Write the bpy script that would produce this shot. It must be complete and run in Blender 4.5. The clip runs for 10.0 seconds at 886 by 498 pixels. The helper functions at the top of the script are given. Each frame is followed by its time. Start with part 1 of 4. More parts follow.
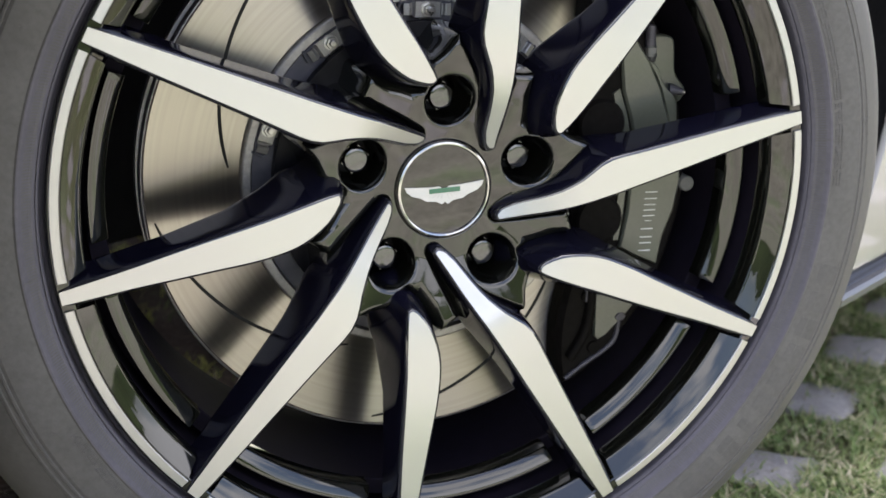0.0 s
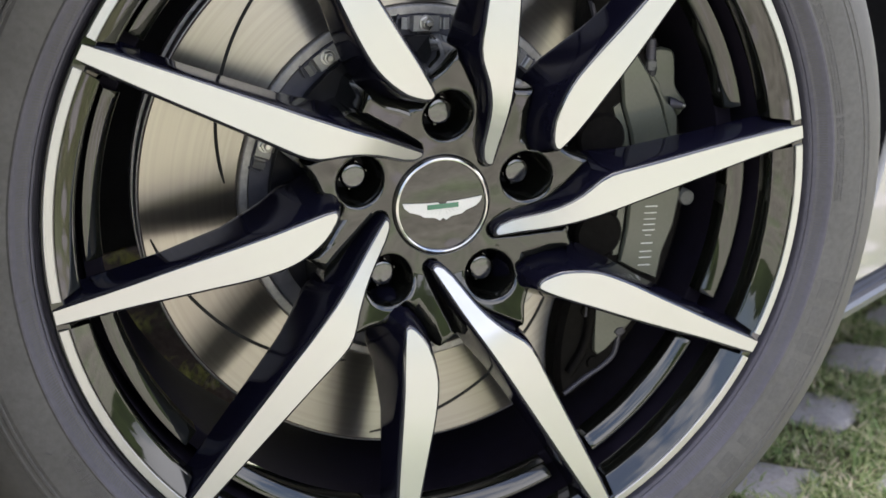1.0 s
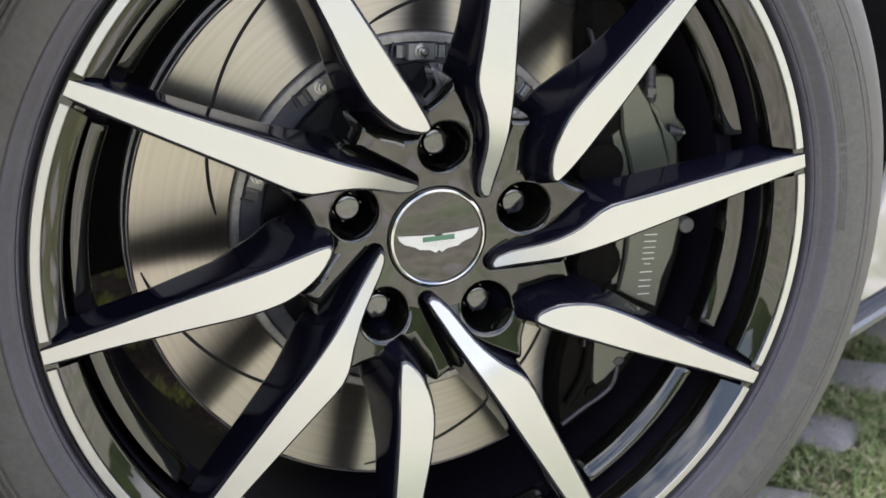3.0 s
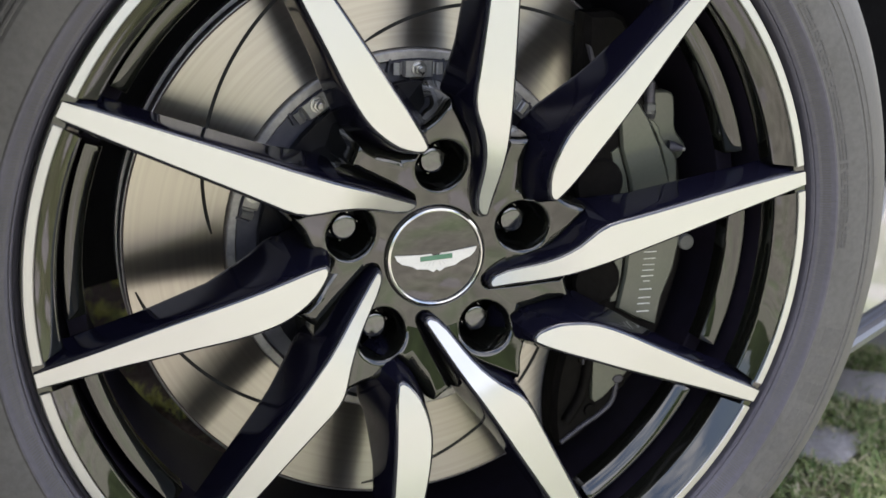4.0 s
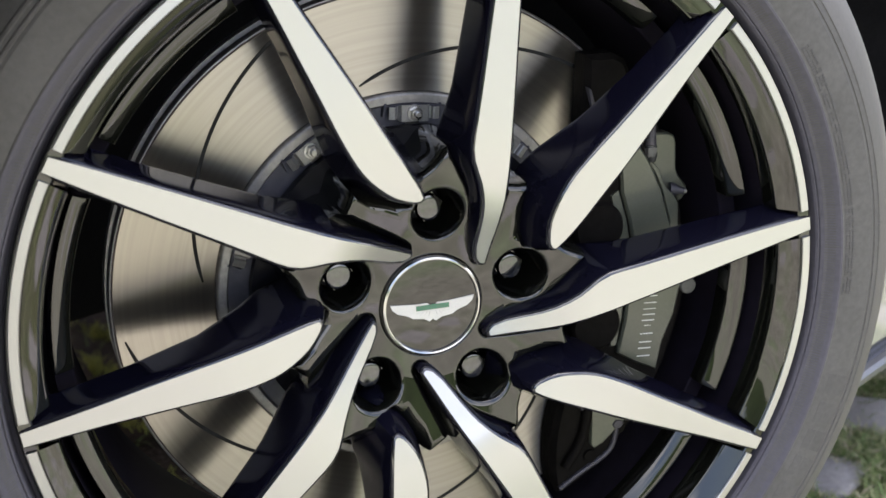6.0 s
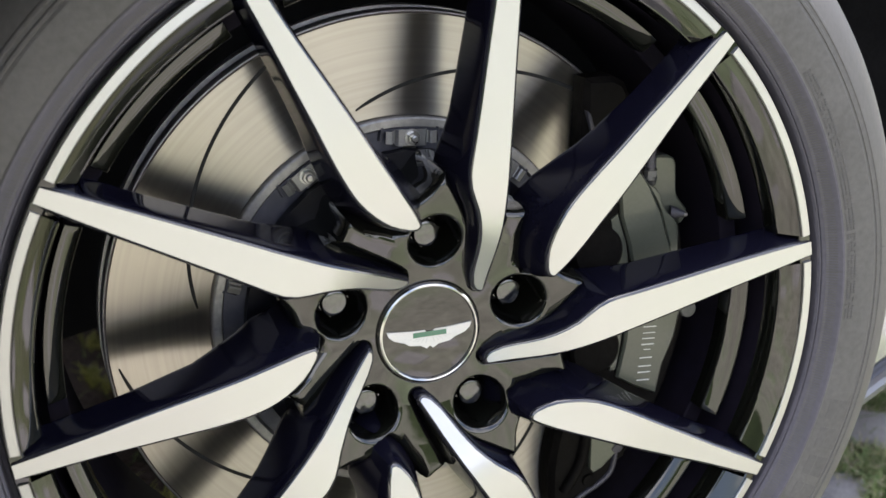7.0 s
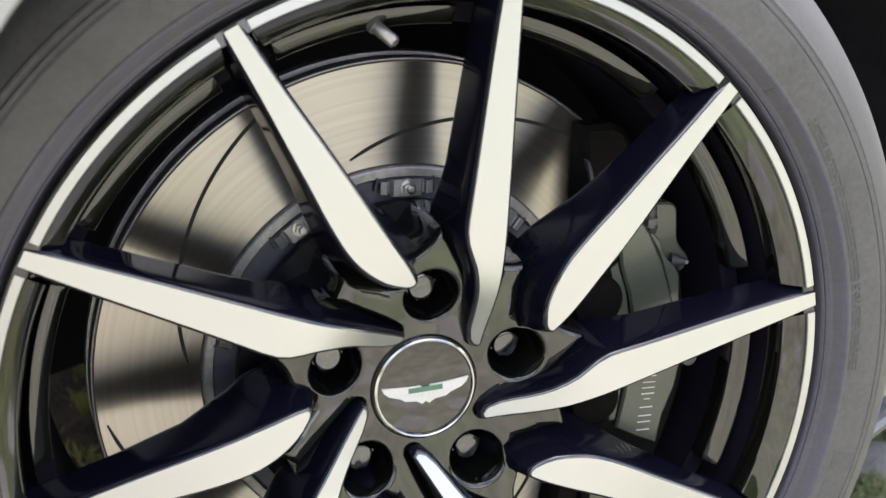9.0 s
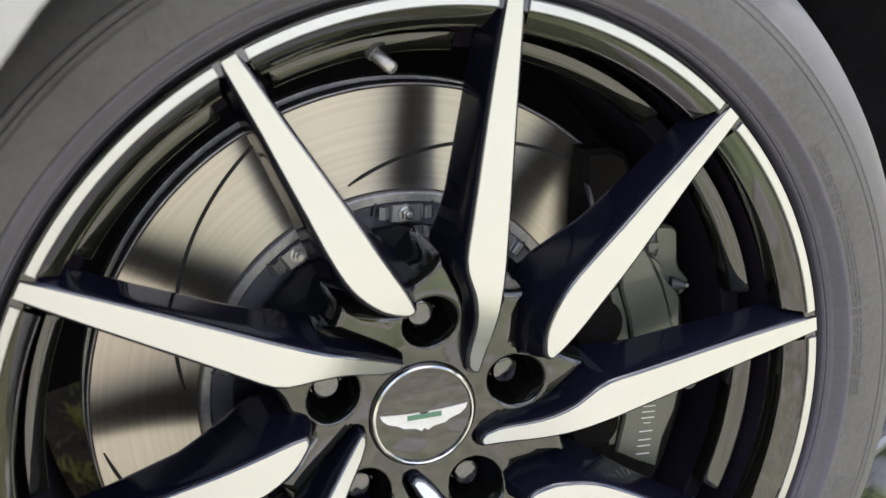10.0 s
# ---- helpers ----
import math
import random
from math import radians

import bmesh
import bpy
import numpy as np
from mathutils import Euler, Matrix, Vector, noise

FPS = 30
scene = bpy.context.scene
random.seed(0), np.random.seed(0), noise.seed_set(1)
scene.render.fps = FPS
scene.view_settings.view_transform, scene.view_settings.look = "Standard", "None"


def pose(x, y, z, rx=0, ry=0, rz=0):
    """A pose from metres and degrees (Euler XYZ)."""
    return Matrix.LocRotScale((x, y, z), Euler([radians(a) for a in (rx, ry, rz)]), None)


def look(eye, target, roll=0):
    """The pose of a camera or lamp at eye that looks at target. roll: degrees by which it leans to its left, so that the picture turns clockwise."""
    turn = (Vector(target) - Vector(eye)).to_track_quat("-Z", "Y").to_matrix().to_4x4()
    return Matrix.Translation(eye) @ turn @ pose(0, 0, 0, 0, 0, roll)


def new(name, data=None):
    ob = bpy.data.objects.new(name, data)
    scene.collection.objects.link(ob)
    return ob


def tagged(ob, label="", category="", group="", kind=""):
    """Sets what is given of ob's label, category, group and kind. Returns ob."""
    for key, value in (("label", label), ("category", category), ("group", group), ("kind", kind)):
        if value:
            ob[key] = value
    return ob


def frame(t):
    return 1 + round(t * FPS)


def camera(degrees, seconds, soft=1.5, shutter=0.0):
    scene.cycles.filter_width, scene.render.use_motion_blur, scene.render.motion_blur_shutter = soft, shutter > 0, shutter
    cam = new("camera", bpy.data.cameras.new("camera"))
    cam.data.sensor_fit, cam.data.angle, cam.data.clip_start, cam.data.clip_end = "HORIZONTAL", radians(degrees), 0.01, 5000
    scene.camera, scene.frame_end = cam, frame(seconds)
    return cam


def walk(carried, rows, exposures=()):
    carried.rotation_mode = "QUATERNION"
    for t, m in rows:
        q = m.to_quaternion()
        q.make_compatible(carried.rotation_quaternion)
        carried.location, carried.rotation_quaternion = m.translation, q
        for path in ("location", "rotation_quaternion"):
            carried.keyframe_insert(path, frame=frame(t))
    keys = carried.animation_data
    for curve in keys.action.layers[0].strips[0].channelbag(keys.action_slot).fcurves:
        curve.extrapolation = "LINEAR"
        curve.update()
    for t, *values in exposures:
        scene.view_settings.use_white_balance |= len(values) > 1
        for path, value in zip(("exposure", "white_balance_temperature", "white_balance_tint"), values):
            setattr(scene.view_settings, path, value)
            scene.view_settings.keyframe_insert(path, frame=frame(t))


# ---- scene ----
# Camera: a slow rise in front of the wheel. z is counted from the wheel's centre.
HUB = 0.352
cam = camera(36.5, 10.0)
cam.data.dof.use_dof, cam.data.dof.focus_distance, cam.data.dof.aperture_fstop = True, 0.87, 9.0
ROWS = [
    (0, -0.2946, -0.8081, 0.2283, -16.912, 0.010, -19.266),
    (0.5, -0.2925, -0.8030, 0.2336, -16.976, -0.002, -19.266),
    (1, -0.2898, -0.7977, 0.2386, -17.041, -0.008, -19.275),
    (1.5, -0.2876, -0.7926, 0.2433, -17.109, -0.005, -19.290),
    (2, -0.2848, -0.7869, 0.2487, -17.171, -0.000, -19.319),
    (2.5, -0.2829, -0.7814, 0.2535, -17.242, 0.007, -19.349),
    (4, -0.2765, -0.7646, 0.2705, -17.450, -0.003, -19.458),
    (4.5, -0.2739, -0.7586, 0.2766, -17.506, -0.000, -19.475),
    (5, -0.2711, -0.7522, 0.2835, -17.551, -0.004, -19.482),
    (5.5, -0.2684, -0.7455, 0.2906, -17.600, -0.014, -19.478),
    (7, -0.2575, -0.7251, 0.3137, -17.846, -0.051, -19.405),
    (7.5, -0.2554, -0.7192, 0.3211, -17.917, -0.102, -19.441),
    (8, -0.2531, -0.7115, 0.3284, -17.965, -0.146, -19.494),
    (8.5, -0.2508, -0.7044, 0.3346, -18.004, -0.169, -19.569),
    (9, -0.2487, -0.6969, 0.3419, -18.027, -0.157, -19.647),
    (9.5, -0.2476, -0.6915, 0.3486, -18.045, -0.169, -19.718),
    (10, -0.2463, -0.6861, 0.3559, -18.066, -0.175, -19.791),
]
walk(cam, [(t, pose(x, y, HUB + z, 0, 0, yaw) @ pose(0, 0, 0, 90 + pitch, 0, 0) @ pose(0, 0, 0, 0, 0, -roll))
           for t, x, y, z, pitch, roll, yaw in ROWS], [(0.0, 1.10, 6420, 14.5), (6.0, 1.11, 6420, 14.5), (10.0, 1.23, 6420, 14.5)])

# Daylight: high sun behind the car, so that the near side lies in the car's own shade.
SUN_HIGH, SUN_FROM = 78.0, 118.0          # degrees; SUN_FROM: from +x towards +y
STEER = 30.0                             # the front wheel is turned by this much against the car
sky = bpy.data.worlds.new("sky")
scene.world = sky
sky.use_nodes = True
sn = sky.node_tree.nodes
air = sn.new("ShaderNodeTexSky")
air.sky_type, air.sun_disc = "NISHITA", False
air.sun_elevation, air.sun_rotation = radians(SUN_HIGH), radians(90 - SUN_FROM)
air.dust_density, air.ozone_density = 4.0, 0.8
sn["Background"].inputs[1].default_value = 0.225
cloud, haze, where, puff, edge, veil = (sn.new("ShaderNode" + k) for k in ("HueSaturation", "HueSaturation", "TexCoord", "TexNoise", "MapRange", "Mix"))
haze.inputs["Saturation"].default_value = 0.95
cloud.inputs["Saturation"].default_value, cloud.inputs["Value"].default_value = 0.06, 1.75     # broken white cloud
puff.inputs["Scale"].default_value, puff.inputs["Detail"].default_value = 3.2, 6
edge.inputs["From Min"].default_value, edge.inputs["From Max"].default_value = 0.47, 0.57
veil.data_type = "RGBA"
for a, b in ((air.outputs[0], cloud.inputs["Color"]), (where.outputs["Generated"], puff.inputs["Vector"]), (puff.outputs[0], edge.inputs["Value"]), (edge.outputs[0], veil.inputs[0]),
             (air.outputs[0], haze.inputs["Color"]), (haze.outputs[0], veil.inputs[6]), (cloud.outputs[0], veil.inputs[7]), (veil.outputs[2], sn["Background"].inputs[0])):
    sky.node_tree.links.new(a, b)
sun = new("sun", bpy.data.lights.new("sun", "SUN"))
sun.data.energy, sun.data.angle, sun.data.color = 3.7, radians(0.6), (0.985, 0.95, 0.895)
sd = Vector((math.cos(radians(SUN_FROM)) * math.cos(radians(SUN_HIGH)), math.sin(radians(SUN_FROM)) * math.cos(radians(SUN_HIGH)), math.sin(radians(SUN_HIGH))))
sun.matrix_world = look(sd * 10, (0, 0, 0))


# ---- materials ----
def material(name, colour, rough=0.5, metal=0.0, coat=0.0, spec=0.5, grain=0.0, scale=200.0, vary=0.0, rvary=0.0, bump=0.0, aniso=0.0):
    """A Principled material with colour and roughness that vary at two scales, and fine relief."""
    m = bpy.data.materials.new(name)
    m.use_nodes = True
    n, l = m.node_tree.nodes, m.node_tree.links
    b = n["Principled BSDF"]
    b.inputs["Base Color"].default_value = (*colour, 1)
    b.inputs["Roughness"].default_value = rough
    b.inputs["Metallic"].default_value = metal
    b.inputs["Coat Weight"].default_value = coat
    b.inputs["Coat Roughness"].default_value = 0.02
    b.inputs["Specular IOR Level"].default_value = spec
    b.inputs["Anisotropic"].default_value = aniso
    if vary or rvary or bump:
        tc = n.new("ShaderNodeTexCoord")
        fine, wide = n.new("ShaderNodeTexNoise"), n.new("ShaderNodeTexNoise")
        for t, s in ((fine, scale), (wide, scale / 14)):
            t.inputs["Scale"].default_value, t.inputs["Detail"].default_value = s, 4
            l.new(tc.outputs["Object"], t.inputs["Vector"])
        add = n.new("ShaderNodeMath")
        add.operation = "MULTIPLY_ADD"
        add.inputs[1].default_value = 0.5
        half = n.new("ShaderNodeMath")
        half.operation = "MULTIPLY"
        half.inputs[1].default_value = 0.5
        l.new(wide.outputs[0], half.inputs[0])
        l.new(fine.outputs[0], add.inputs[0])
        l.new(half.outputs[0], add.inputs[2])
        if vary:
            mr = n.new("ShaderNodeMapRange")
            mr.inputs["From Min"].default_value, mr.inputs["From Max"].default_value = 0.3, 0.7
            mr.inputs["To Min"].default_value, mr.inputs["To Max"].default_value = 1 - vary, 1 + vary
            l.new(add.outputs[0], mr.inputs["Value"])
            mix = n.new("ShaderNodeVectorMath")
            mix.operation = "SCALE"
            mix.inputs[0].default_value = colour
            l.new(mr.outputs[0], mix.inputs["Scale"])
            l.new(mix.outputs[0], b.inputs["Base Color"])
        if rvary:
            rr = n.new("ShaderNodeMapRange")
            rr.inputs["From Min"].default_value, rr.inputs["From Max"].default_value = 0.3, 0.7
            rr.inputs["To Min"].default_value, rr.inputs["To Max"].default_value = max(0.0, rough - rvary), rough + rvary
            l.new(add.outputs[0], rr.inputs["Value"])
            l.new(rr.outputs[0], b.inputs["Roughness"])
        if bump:
            bp = n.new("ShaderNodeBump")
            bp.inputs["Strength"].default_value, bp.inputs["Distance"].default_value = 1.0, bump
            l.new(fine.outputs[0], bp.inputs["Height"])
            l.new(bp.outputs[0], b.inputs["Normal"])
    return m


def turned(m, rings, amount, radial=True, tint=0.0):
    """Concentric tool marks round the object's z axis: fine rings in roughness and relief."""
    n, l = m.node_tree.nodes, m.node_tree.links
    b = n["Principled BSDF"]
    tc, sp = n.new("ShaderNodeTexCoord"), n.new("ShaderNodeSeparateXYZ")
    l.new(tc.outputs["Object"], sp.inputs[0])
    cx = n.new("ShaderNodeCombineXYZ")
    l.new(sp.outputs[0], cx.inputs[0])
    l.new(sp.outputs[1], cx.inputs[1])
    ln = n.new("ShaderNodeVectorMath")
    ln.operation = "LENGTH"
    l.new(cx.outputs[0], ln.inputs[0])
    tex = n.new("ShaderNodeTexNoise")
    tex.noise_dimensions = "1D"
    tex.inputs["Scale"].default_value, tex.inputs["Detail"].default_value = rings, 3
    l.new(ln.outputs["Value"], tex.inputs["W"])
    mr = n.new("ShaderNodeMapRange")
    r0 = b.inputs["Roughness"].default_value
    mr.inputs["From Min"].default_value, mr.inputs["From Max"].default_value = 0.3, 0.7
    mr.inputs["To Min"].default_value, mr.inputs["To Max"].default_value = r0 * 0.95, r0 * 1.06
    l.new(tex.outputs[0], mr.inputs["Value"])
    l.new(mr.outputs[0], b.inputs["Roughness"])
    bp = n.new("ShaderNodeBump")
    bp.inputs["Strength"].default_value, bp.inputs["Distance"].default_value = 1.0, amount
    l.new(tex.outputs[0], bp.inputs["Height"])
    l.new(bp.outputs[0], b.inputs["Normal"])
    if tint:
        ts, tm = n.new("ShaderNodeMapRange"), n.new("ShaderNodeVectorMath")
        ts.inputs["From Min"].default_value, ts.inputs["From Max"].default_value = 0.3, 0.7
        ts.inputs["To Min"].default_value, ts.inputs["To Max"].default_value = 1 - tint, 1 + tint
        tm.operation = "SCALE"
        tm.inputs[0].default_value = b.inputs["Base Color"].default_value[:3]
        l.new(tex.outputs[0], ts.inputs["Value"])
        l.new(ts.outputs[0], tm.inputs["Scale"])
        l.new(tm.outputs[0], b.inputs["Base Color"])
    if radial:
        tg = n.new("ShaderNodeTangent")
        tg.direction_type, tg.axis = "RADIAL", "Z"
        l.new(tg.outputs[0], b.inputs["Tangent"])
        b.inputs["Anisotropic Rotation"].default_value = 0.25
    return m


MACHINED = turned(material("machined aluminium", (0.495, 0.50, 0.512), 0.36, 1.0, coat=0.2), 900, 0.0000015, radial=False)
BEVEL = material("lacquered spoke edge", (0.020, 0.020, 0.026), 0.10, 0.0, coat=1.0, spec=0.8, vary=0.1, scale=300)
GLOSS = material("gloss black lacquer", (0.0072, 0.0076, 0.0058), 0.04, 0.0, coat=0.85, spec=0.5, vary=0.2, scale=120, rvary=0.012, bump=0.00003)
# Same lacquer as GLOSS, dimmed and blued to paint shade on the flanks.
DIM_SIDE = material("gloss black lacquer dimmed on spoke sides", (0.0065, 0.0063, 0.0135), 0.07, 0.0, spec=0.16, vary=0.2, scale=300, rvary=0.02)
WEB = material("dark web behind the spokes", (0.008, 0.008, 0.012), 0.45, 0.0, spec=0.2, vary=0.3, scale=120)
SATIN = material("satin black barrel", (0.0120, 0.0100, 0.0170), 0.62, 0.0, spec=0.08, vary=0.4, scale=90, rvary=0.05)
RUBBER = material("tyre rubber", (0.092, 0.089, 0.088), 0.55, 0.0, spec=0.28, vary=0.25, scale=260, rvary=0.12, bump=0.0002)
RUBBER_DARK = material("fresh black rubber", (0.084, 0.081, 0.082), 0.55, 0.0, spec=0.28, vary=0.2, scale=300, bump=0.0001)
# Tyre rubber with the reflected sky put in as a bluish tint.
SKY_BEAD = material("rim protector rubber tinted with sky", (0.084, 0.080, 0.098), 0.52, 0.0, spec=0.28, vary=0.2, scale=260, rvary=0.10, bump=0.0001)
STEEL = turned(material("brake disc steel", (0.388, 0.362, 0.325), 0.29, 0.94, aniso=0.95), 260, 0.0000005, tint=0.06)
RUSTY = material("dark unswept disc rim", (0.075, 0.062, 0.060), 0.55, 0.6, vary=0.4, scale=300, bump=0.0001)
EDGE = material("weathered disc edge", (0.42, 0.41, 0.41), 0.5, 1.0, vary=0.3, scale=300, bump=0.0002)
HAT = material("dark disc bell", (0.060, 0.058, 0.072), 0.45, 0.3, vary=0.3, scale=150, bump=0.0001)
FLANGE = material("blue-grey flange", (0.105, 0.105, 0.130), 0.50, 0.5, vary=0.3, scale=150, bump=0.0001)
CLIP = material("plated spring clip", (0.40, 0.395, 0.39), 0.50, 0.85, vary=0.2, scale=500, rvary=0.08)
PIN = material("dull grey pin steel", (0.115, 0.117, 0.120), 0.48, 0.7, vary=0.2, scale=400, rvary=0.06)
FEATHER = material("grey feather line", (0.22, 0.22, 0.22), 0.4)
SLOT = material("disc groove", (0.012, 0.012, 0.012), 0.8)
BOLT = material("zinc plated steel", (0.60, 0.595, 0.58), 0.34, 1.0, vary=0.2, scale=500, rvary=0.1)
NUT = material("dark chromed nut", (0.125, 0.128, 0.132), 0.14, 1.0, vary=0.2, scale=400, rvary=0.05)
CHROME = material("chrome", (0.55, 0.545, 0.54), 0.16, 1.0, vary=0.1, scale=300, rvary=0.04)
CALIPER = material("grey caliper lacquer", (0.086, 0.092, 0.073), 0.34, 0.2, coat=0.4, vary=0.12, scale=400, bump=0.00003)
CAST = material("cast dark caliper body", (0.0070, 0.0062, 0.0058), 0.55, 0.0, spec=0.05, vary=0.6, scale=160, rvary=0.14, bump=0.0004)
WHITE = material("white lettering", (0.75, 0.75, 0.73), 0.4)
GREEN = material("green enamel", (0.012, 0.12, 0.065), 0.25, coat=1.0)
ENAMEL = material("white enamel wings", (0.56, 0.56, 0.54), 0.22, coat=1.0, vary=0.05, scale=600)
BODY = material("white car paint", (0.27, 0.267, 0.262), 0.25, coat=1.0, vary=0.02, scale=60)
PLASTIC = material("black textured plastic", (0.020, 0.020, 0.022), 0.5, vary=0.3, scale=500, bump=0.0001)
LINER = material("felt wheel arch liner", (0.010, 0.010, 0.011), 0.95, spec=0.1, vary=0.4, scale=400, bump=0.0004)


# ---- builders ----
from mathutils.geometry import delaunay_2d_cdt


def finish(name, bm, mats, parent=None, label="", limit=30.0, m=None):
    """Turns a bmesh into one object under parent; edges sharper than limit stay crisp."""
    bmesh.ops.remove_doubles(bm, verts=bm.verts, dist=1e-6)
    bmesh.ops.recalc_face_normals(bm, faces=bm.faces)
    for f in bm.faces:
        f.smooth = True
    for e in bm.edges:
        e.smooth = not (len(e.link_faces) == 2 and (e.calc_face_angle(0.0) > radians(limit) or 0 in (m0 := {f.material_index for f in e.link_faces}) and len(m0) > 1))
    me = bpy.data.meshes.new(name)
    bm.to_mesh(me)
    bm.free()
    for mat in (mats if isinstance(mats, (list, tuple)) else [mats]):
        me.materials.append(mat)
    ob = new(name, me)
    if parent:
        ob.parent = parent
    if m is not None:
        ob.matrix_basis = m
    if label:
        ob["label"] = label
    return ob


part = finish


def soften(bm, width, angle=32.0):
    """Rounds the sharp edges of a small solid."""
    bmesh.ops.recalc_face_normals(bm, faces=bm.faces)
    sharp = [e for e in bm.edges if len(e.link_faces) == 2 and e.calc_face_angle(0.0) > radians(angle)]
    bmesh.ops.bevel(bm, geom=sharp, offset=width, segments=3, profile=0.5, affect="EDGES", clamp_overlap=True)


def at(r, deg, d=0.0):
    """A place on the wheel: radius, degrees from +x, depth behind the lip's plane."""
    a = radians(deg)
    return Vector((r * math.cos(a), r * math.sin(a), -d))


def lathe(bm, profile, segs=180, a0=0.0, a1=360.0, mat=0, close=False, caps=False):
    """Turns (radius, depth) points round the axis."""
    full = abs(a1 - a0 - 360) < 1e-6
    n = segs if full else segs + 1
    rows = [[bm.verts.new(at(r, a0 + (a1 - a0) * i / segs, d)) for r, d in profile] for i in range(n)]
    k = len(profile)
    for i in range(segs):
        p, q = rows[i], rows[(i + 1) % n]
        for j in range(k if close else k - 1):
            bm.faces.new((p[j], p[(j + 1) % k], q[(j + 1) % k], q[j])).material_index = mat
    if caps and not full:
        bm.faces.new(rows[0]).material_index = mat
        bm.faces.new(rows[-1][::-1]).material_index = mat
    return rows


def curve_through(pts, n):
    """n points evenly along a smooth line through 2D points."""
    p = [Vector(v) for v in pts]
    p = [2 * p[0] - p[1]] + p + [2 * p[-1] - p[-2]]
    fine = []
    for i in range(1, len(p) - 2):
        for s in range(12):
            u = s / 12
            a, b, c, d = p[i - 1], p[i], p[i + 1], p[i + 2]
            fine.append(0.5 * (2 * b + (c - a) * u + (2 * a - 5 * b + 4 * c - d) * u * u + (3 * b - 3 * c + d - a) * u ** 3))
    fine.append(p[-2])
    ln = [0.0]
    for a, b in zip(fine, fine[1:]):
        ln.append(ln[-1] + (b - a).length)
    out, j = [], 0
    for i in range(n):
        s = ln[-1] * i / (n - 1)
        while j < len(fine) - 2 and ln[j + 1] < s:
            j += 1
        u = (s - ln[j]) / max(1e-9, ln[j + 1] - ln[j])
        out.append(fine[j].lerp(fine[j + 1], min(1.0, u)))
    return out


def polar(r, deg):
    return (r * math.cos(radians(deg)), r * math.sin(radians(deg)))


def blend(x, xs, ys):
    return float(np.interp(x, xs, ys))


def prism(bm, outline, z0, z1, bevel=0.0, mat=0):
    """A slab from a 2D outline, top at z1, with a small chamfer round the top."""
    n = len(outline)
    c = sum((Vector(p) for p in outline), Vector((0, 0))) / n
    rings = [[bm.verts.new((p[0], p[1], z0)) for p in outline]]
    if bevel:
        rings.append([bm.verts.new((p[0], p[1], z1 - bevel)) for p in outline])
        top = []
        for i, p in enumerate(outline):
            a, b = Vector(outline[i - 1]), Vector(outline[(i + 1) % n])
            t = (b - a).normalized()
            nr = Vector((-t.y, t.x))
            if nr.dot(c - Vector(p)) < 0:
                nr = -nr
            q = Vector(p) + nr * bevel
            top.append(bm.verts.new((q.x, q.y, z1)))
        rings.append(top)
    else:
        rings.append([bm.verts.new((p[0], p[1], z1)) for p in outline])
    for a, b in zip(rings, rings[1:]):
        for i in range(n):
            bm.faces.new((a[i], a[(i + 1) % n], b[(i + 1) % n], b[i])).material_index = mat
    bm.faces.new(rings[-1]).material_index = mat
    bm.faces.new(rings[0][::-1]).material_index = mat


def rod(bm, a, b, r, n=16, r2=None, mat=0):
    """A closed cylinder or cone from a to b."""
    a, b = Vector(a), Vector(b)
    q = (b - a).to_track_quat("Z", "Y")
    lo = [bm.verts.new(a + q @ Vector((r * math.cos(2 * math.pi * i / n), r * math.sin(2 * math.pi * i / n), 0))) for i in range(n)]
    r2 = r if r2 is None else r2
    hi = [bm.verts.new(b + q @ Vector((r2 * math.cos(2 * math.pi * i / n), r2 * math.sin(2 * math.pi * i / n), 0))) for i in range(n)]
    for i in range(n):
        bm.faces.new((lo[i], lo[(i + 1) % n], hi[(i + 1) % n], hi[i])).material_index = mat
    bm.faces.new(lo[::-1]).material_index = mat
    bm.faces.new(hi).material_index = mat


def box(bm, lo, hi, mat=0):
    v = [bm.verts.new((x, y, z)) for x in (lo[0], hi[0]) for y in (lo[1], hi[1]) for z in (lo[2], hi[2])]
    for f in ((0, 1, 3, 2), (4, 6, 7, 5), (0, 4, 5, 1), (2, 3, 7, 6), (0, 2, 6, 4), (1, 5, 7, 3)):
        bm.faces.new([v[i] for i in f]).material_index = mat


# ---- the car ----
car = tagged(new("car"), "white sports car with its front wheel turned, standing on grass pavers", "car")
UPRIGHT = pose(0, 0, HUB, 90, 0, 0)      # wheel frame: x, up, and towards the viewer

# ---- wheel ----
bm = bmesh.new()
lathe(bm, [(0.2650, 0.016), (0.2643, 0.006), (0.2637, 0.0034), (0.2628, 0.0026), (0.2555, 0.0014), (0.2546, 0.0022), (0.2538, 0.0060), (0.2500, 0.0140),
           (0.2460, 0.0210), (0.2436, 0.0260), (0.2434, 0.0850), (0.2378, 0.0860), (0.2372, 0.0552), (0.2262, 0.0550), (0.2252, 0.0560),
           (0.2252, 0.0740), (0.2250, 0.1000), (0.2246, 0.1250), (0.2238, 0.1480), (0.2236, 0.1680), (0.2244, 0.1730), (0.2275, 0.1760), (0.2500, 0.1780)], 240)
wheel = part("wheel", bm, GLOSS, car, "ten-spoke alloy wheel in gloss black with machined faces", 25, UPRIGHT)
for f in wheel.data.polygons:
    if f.center.z < -0.0265:
        f.material_index = 1
wheel.data.materials.append(SATIN)

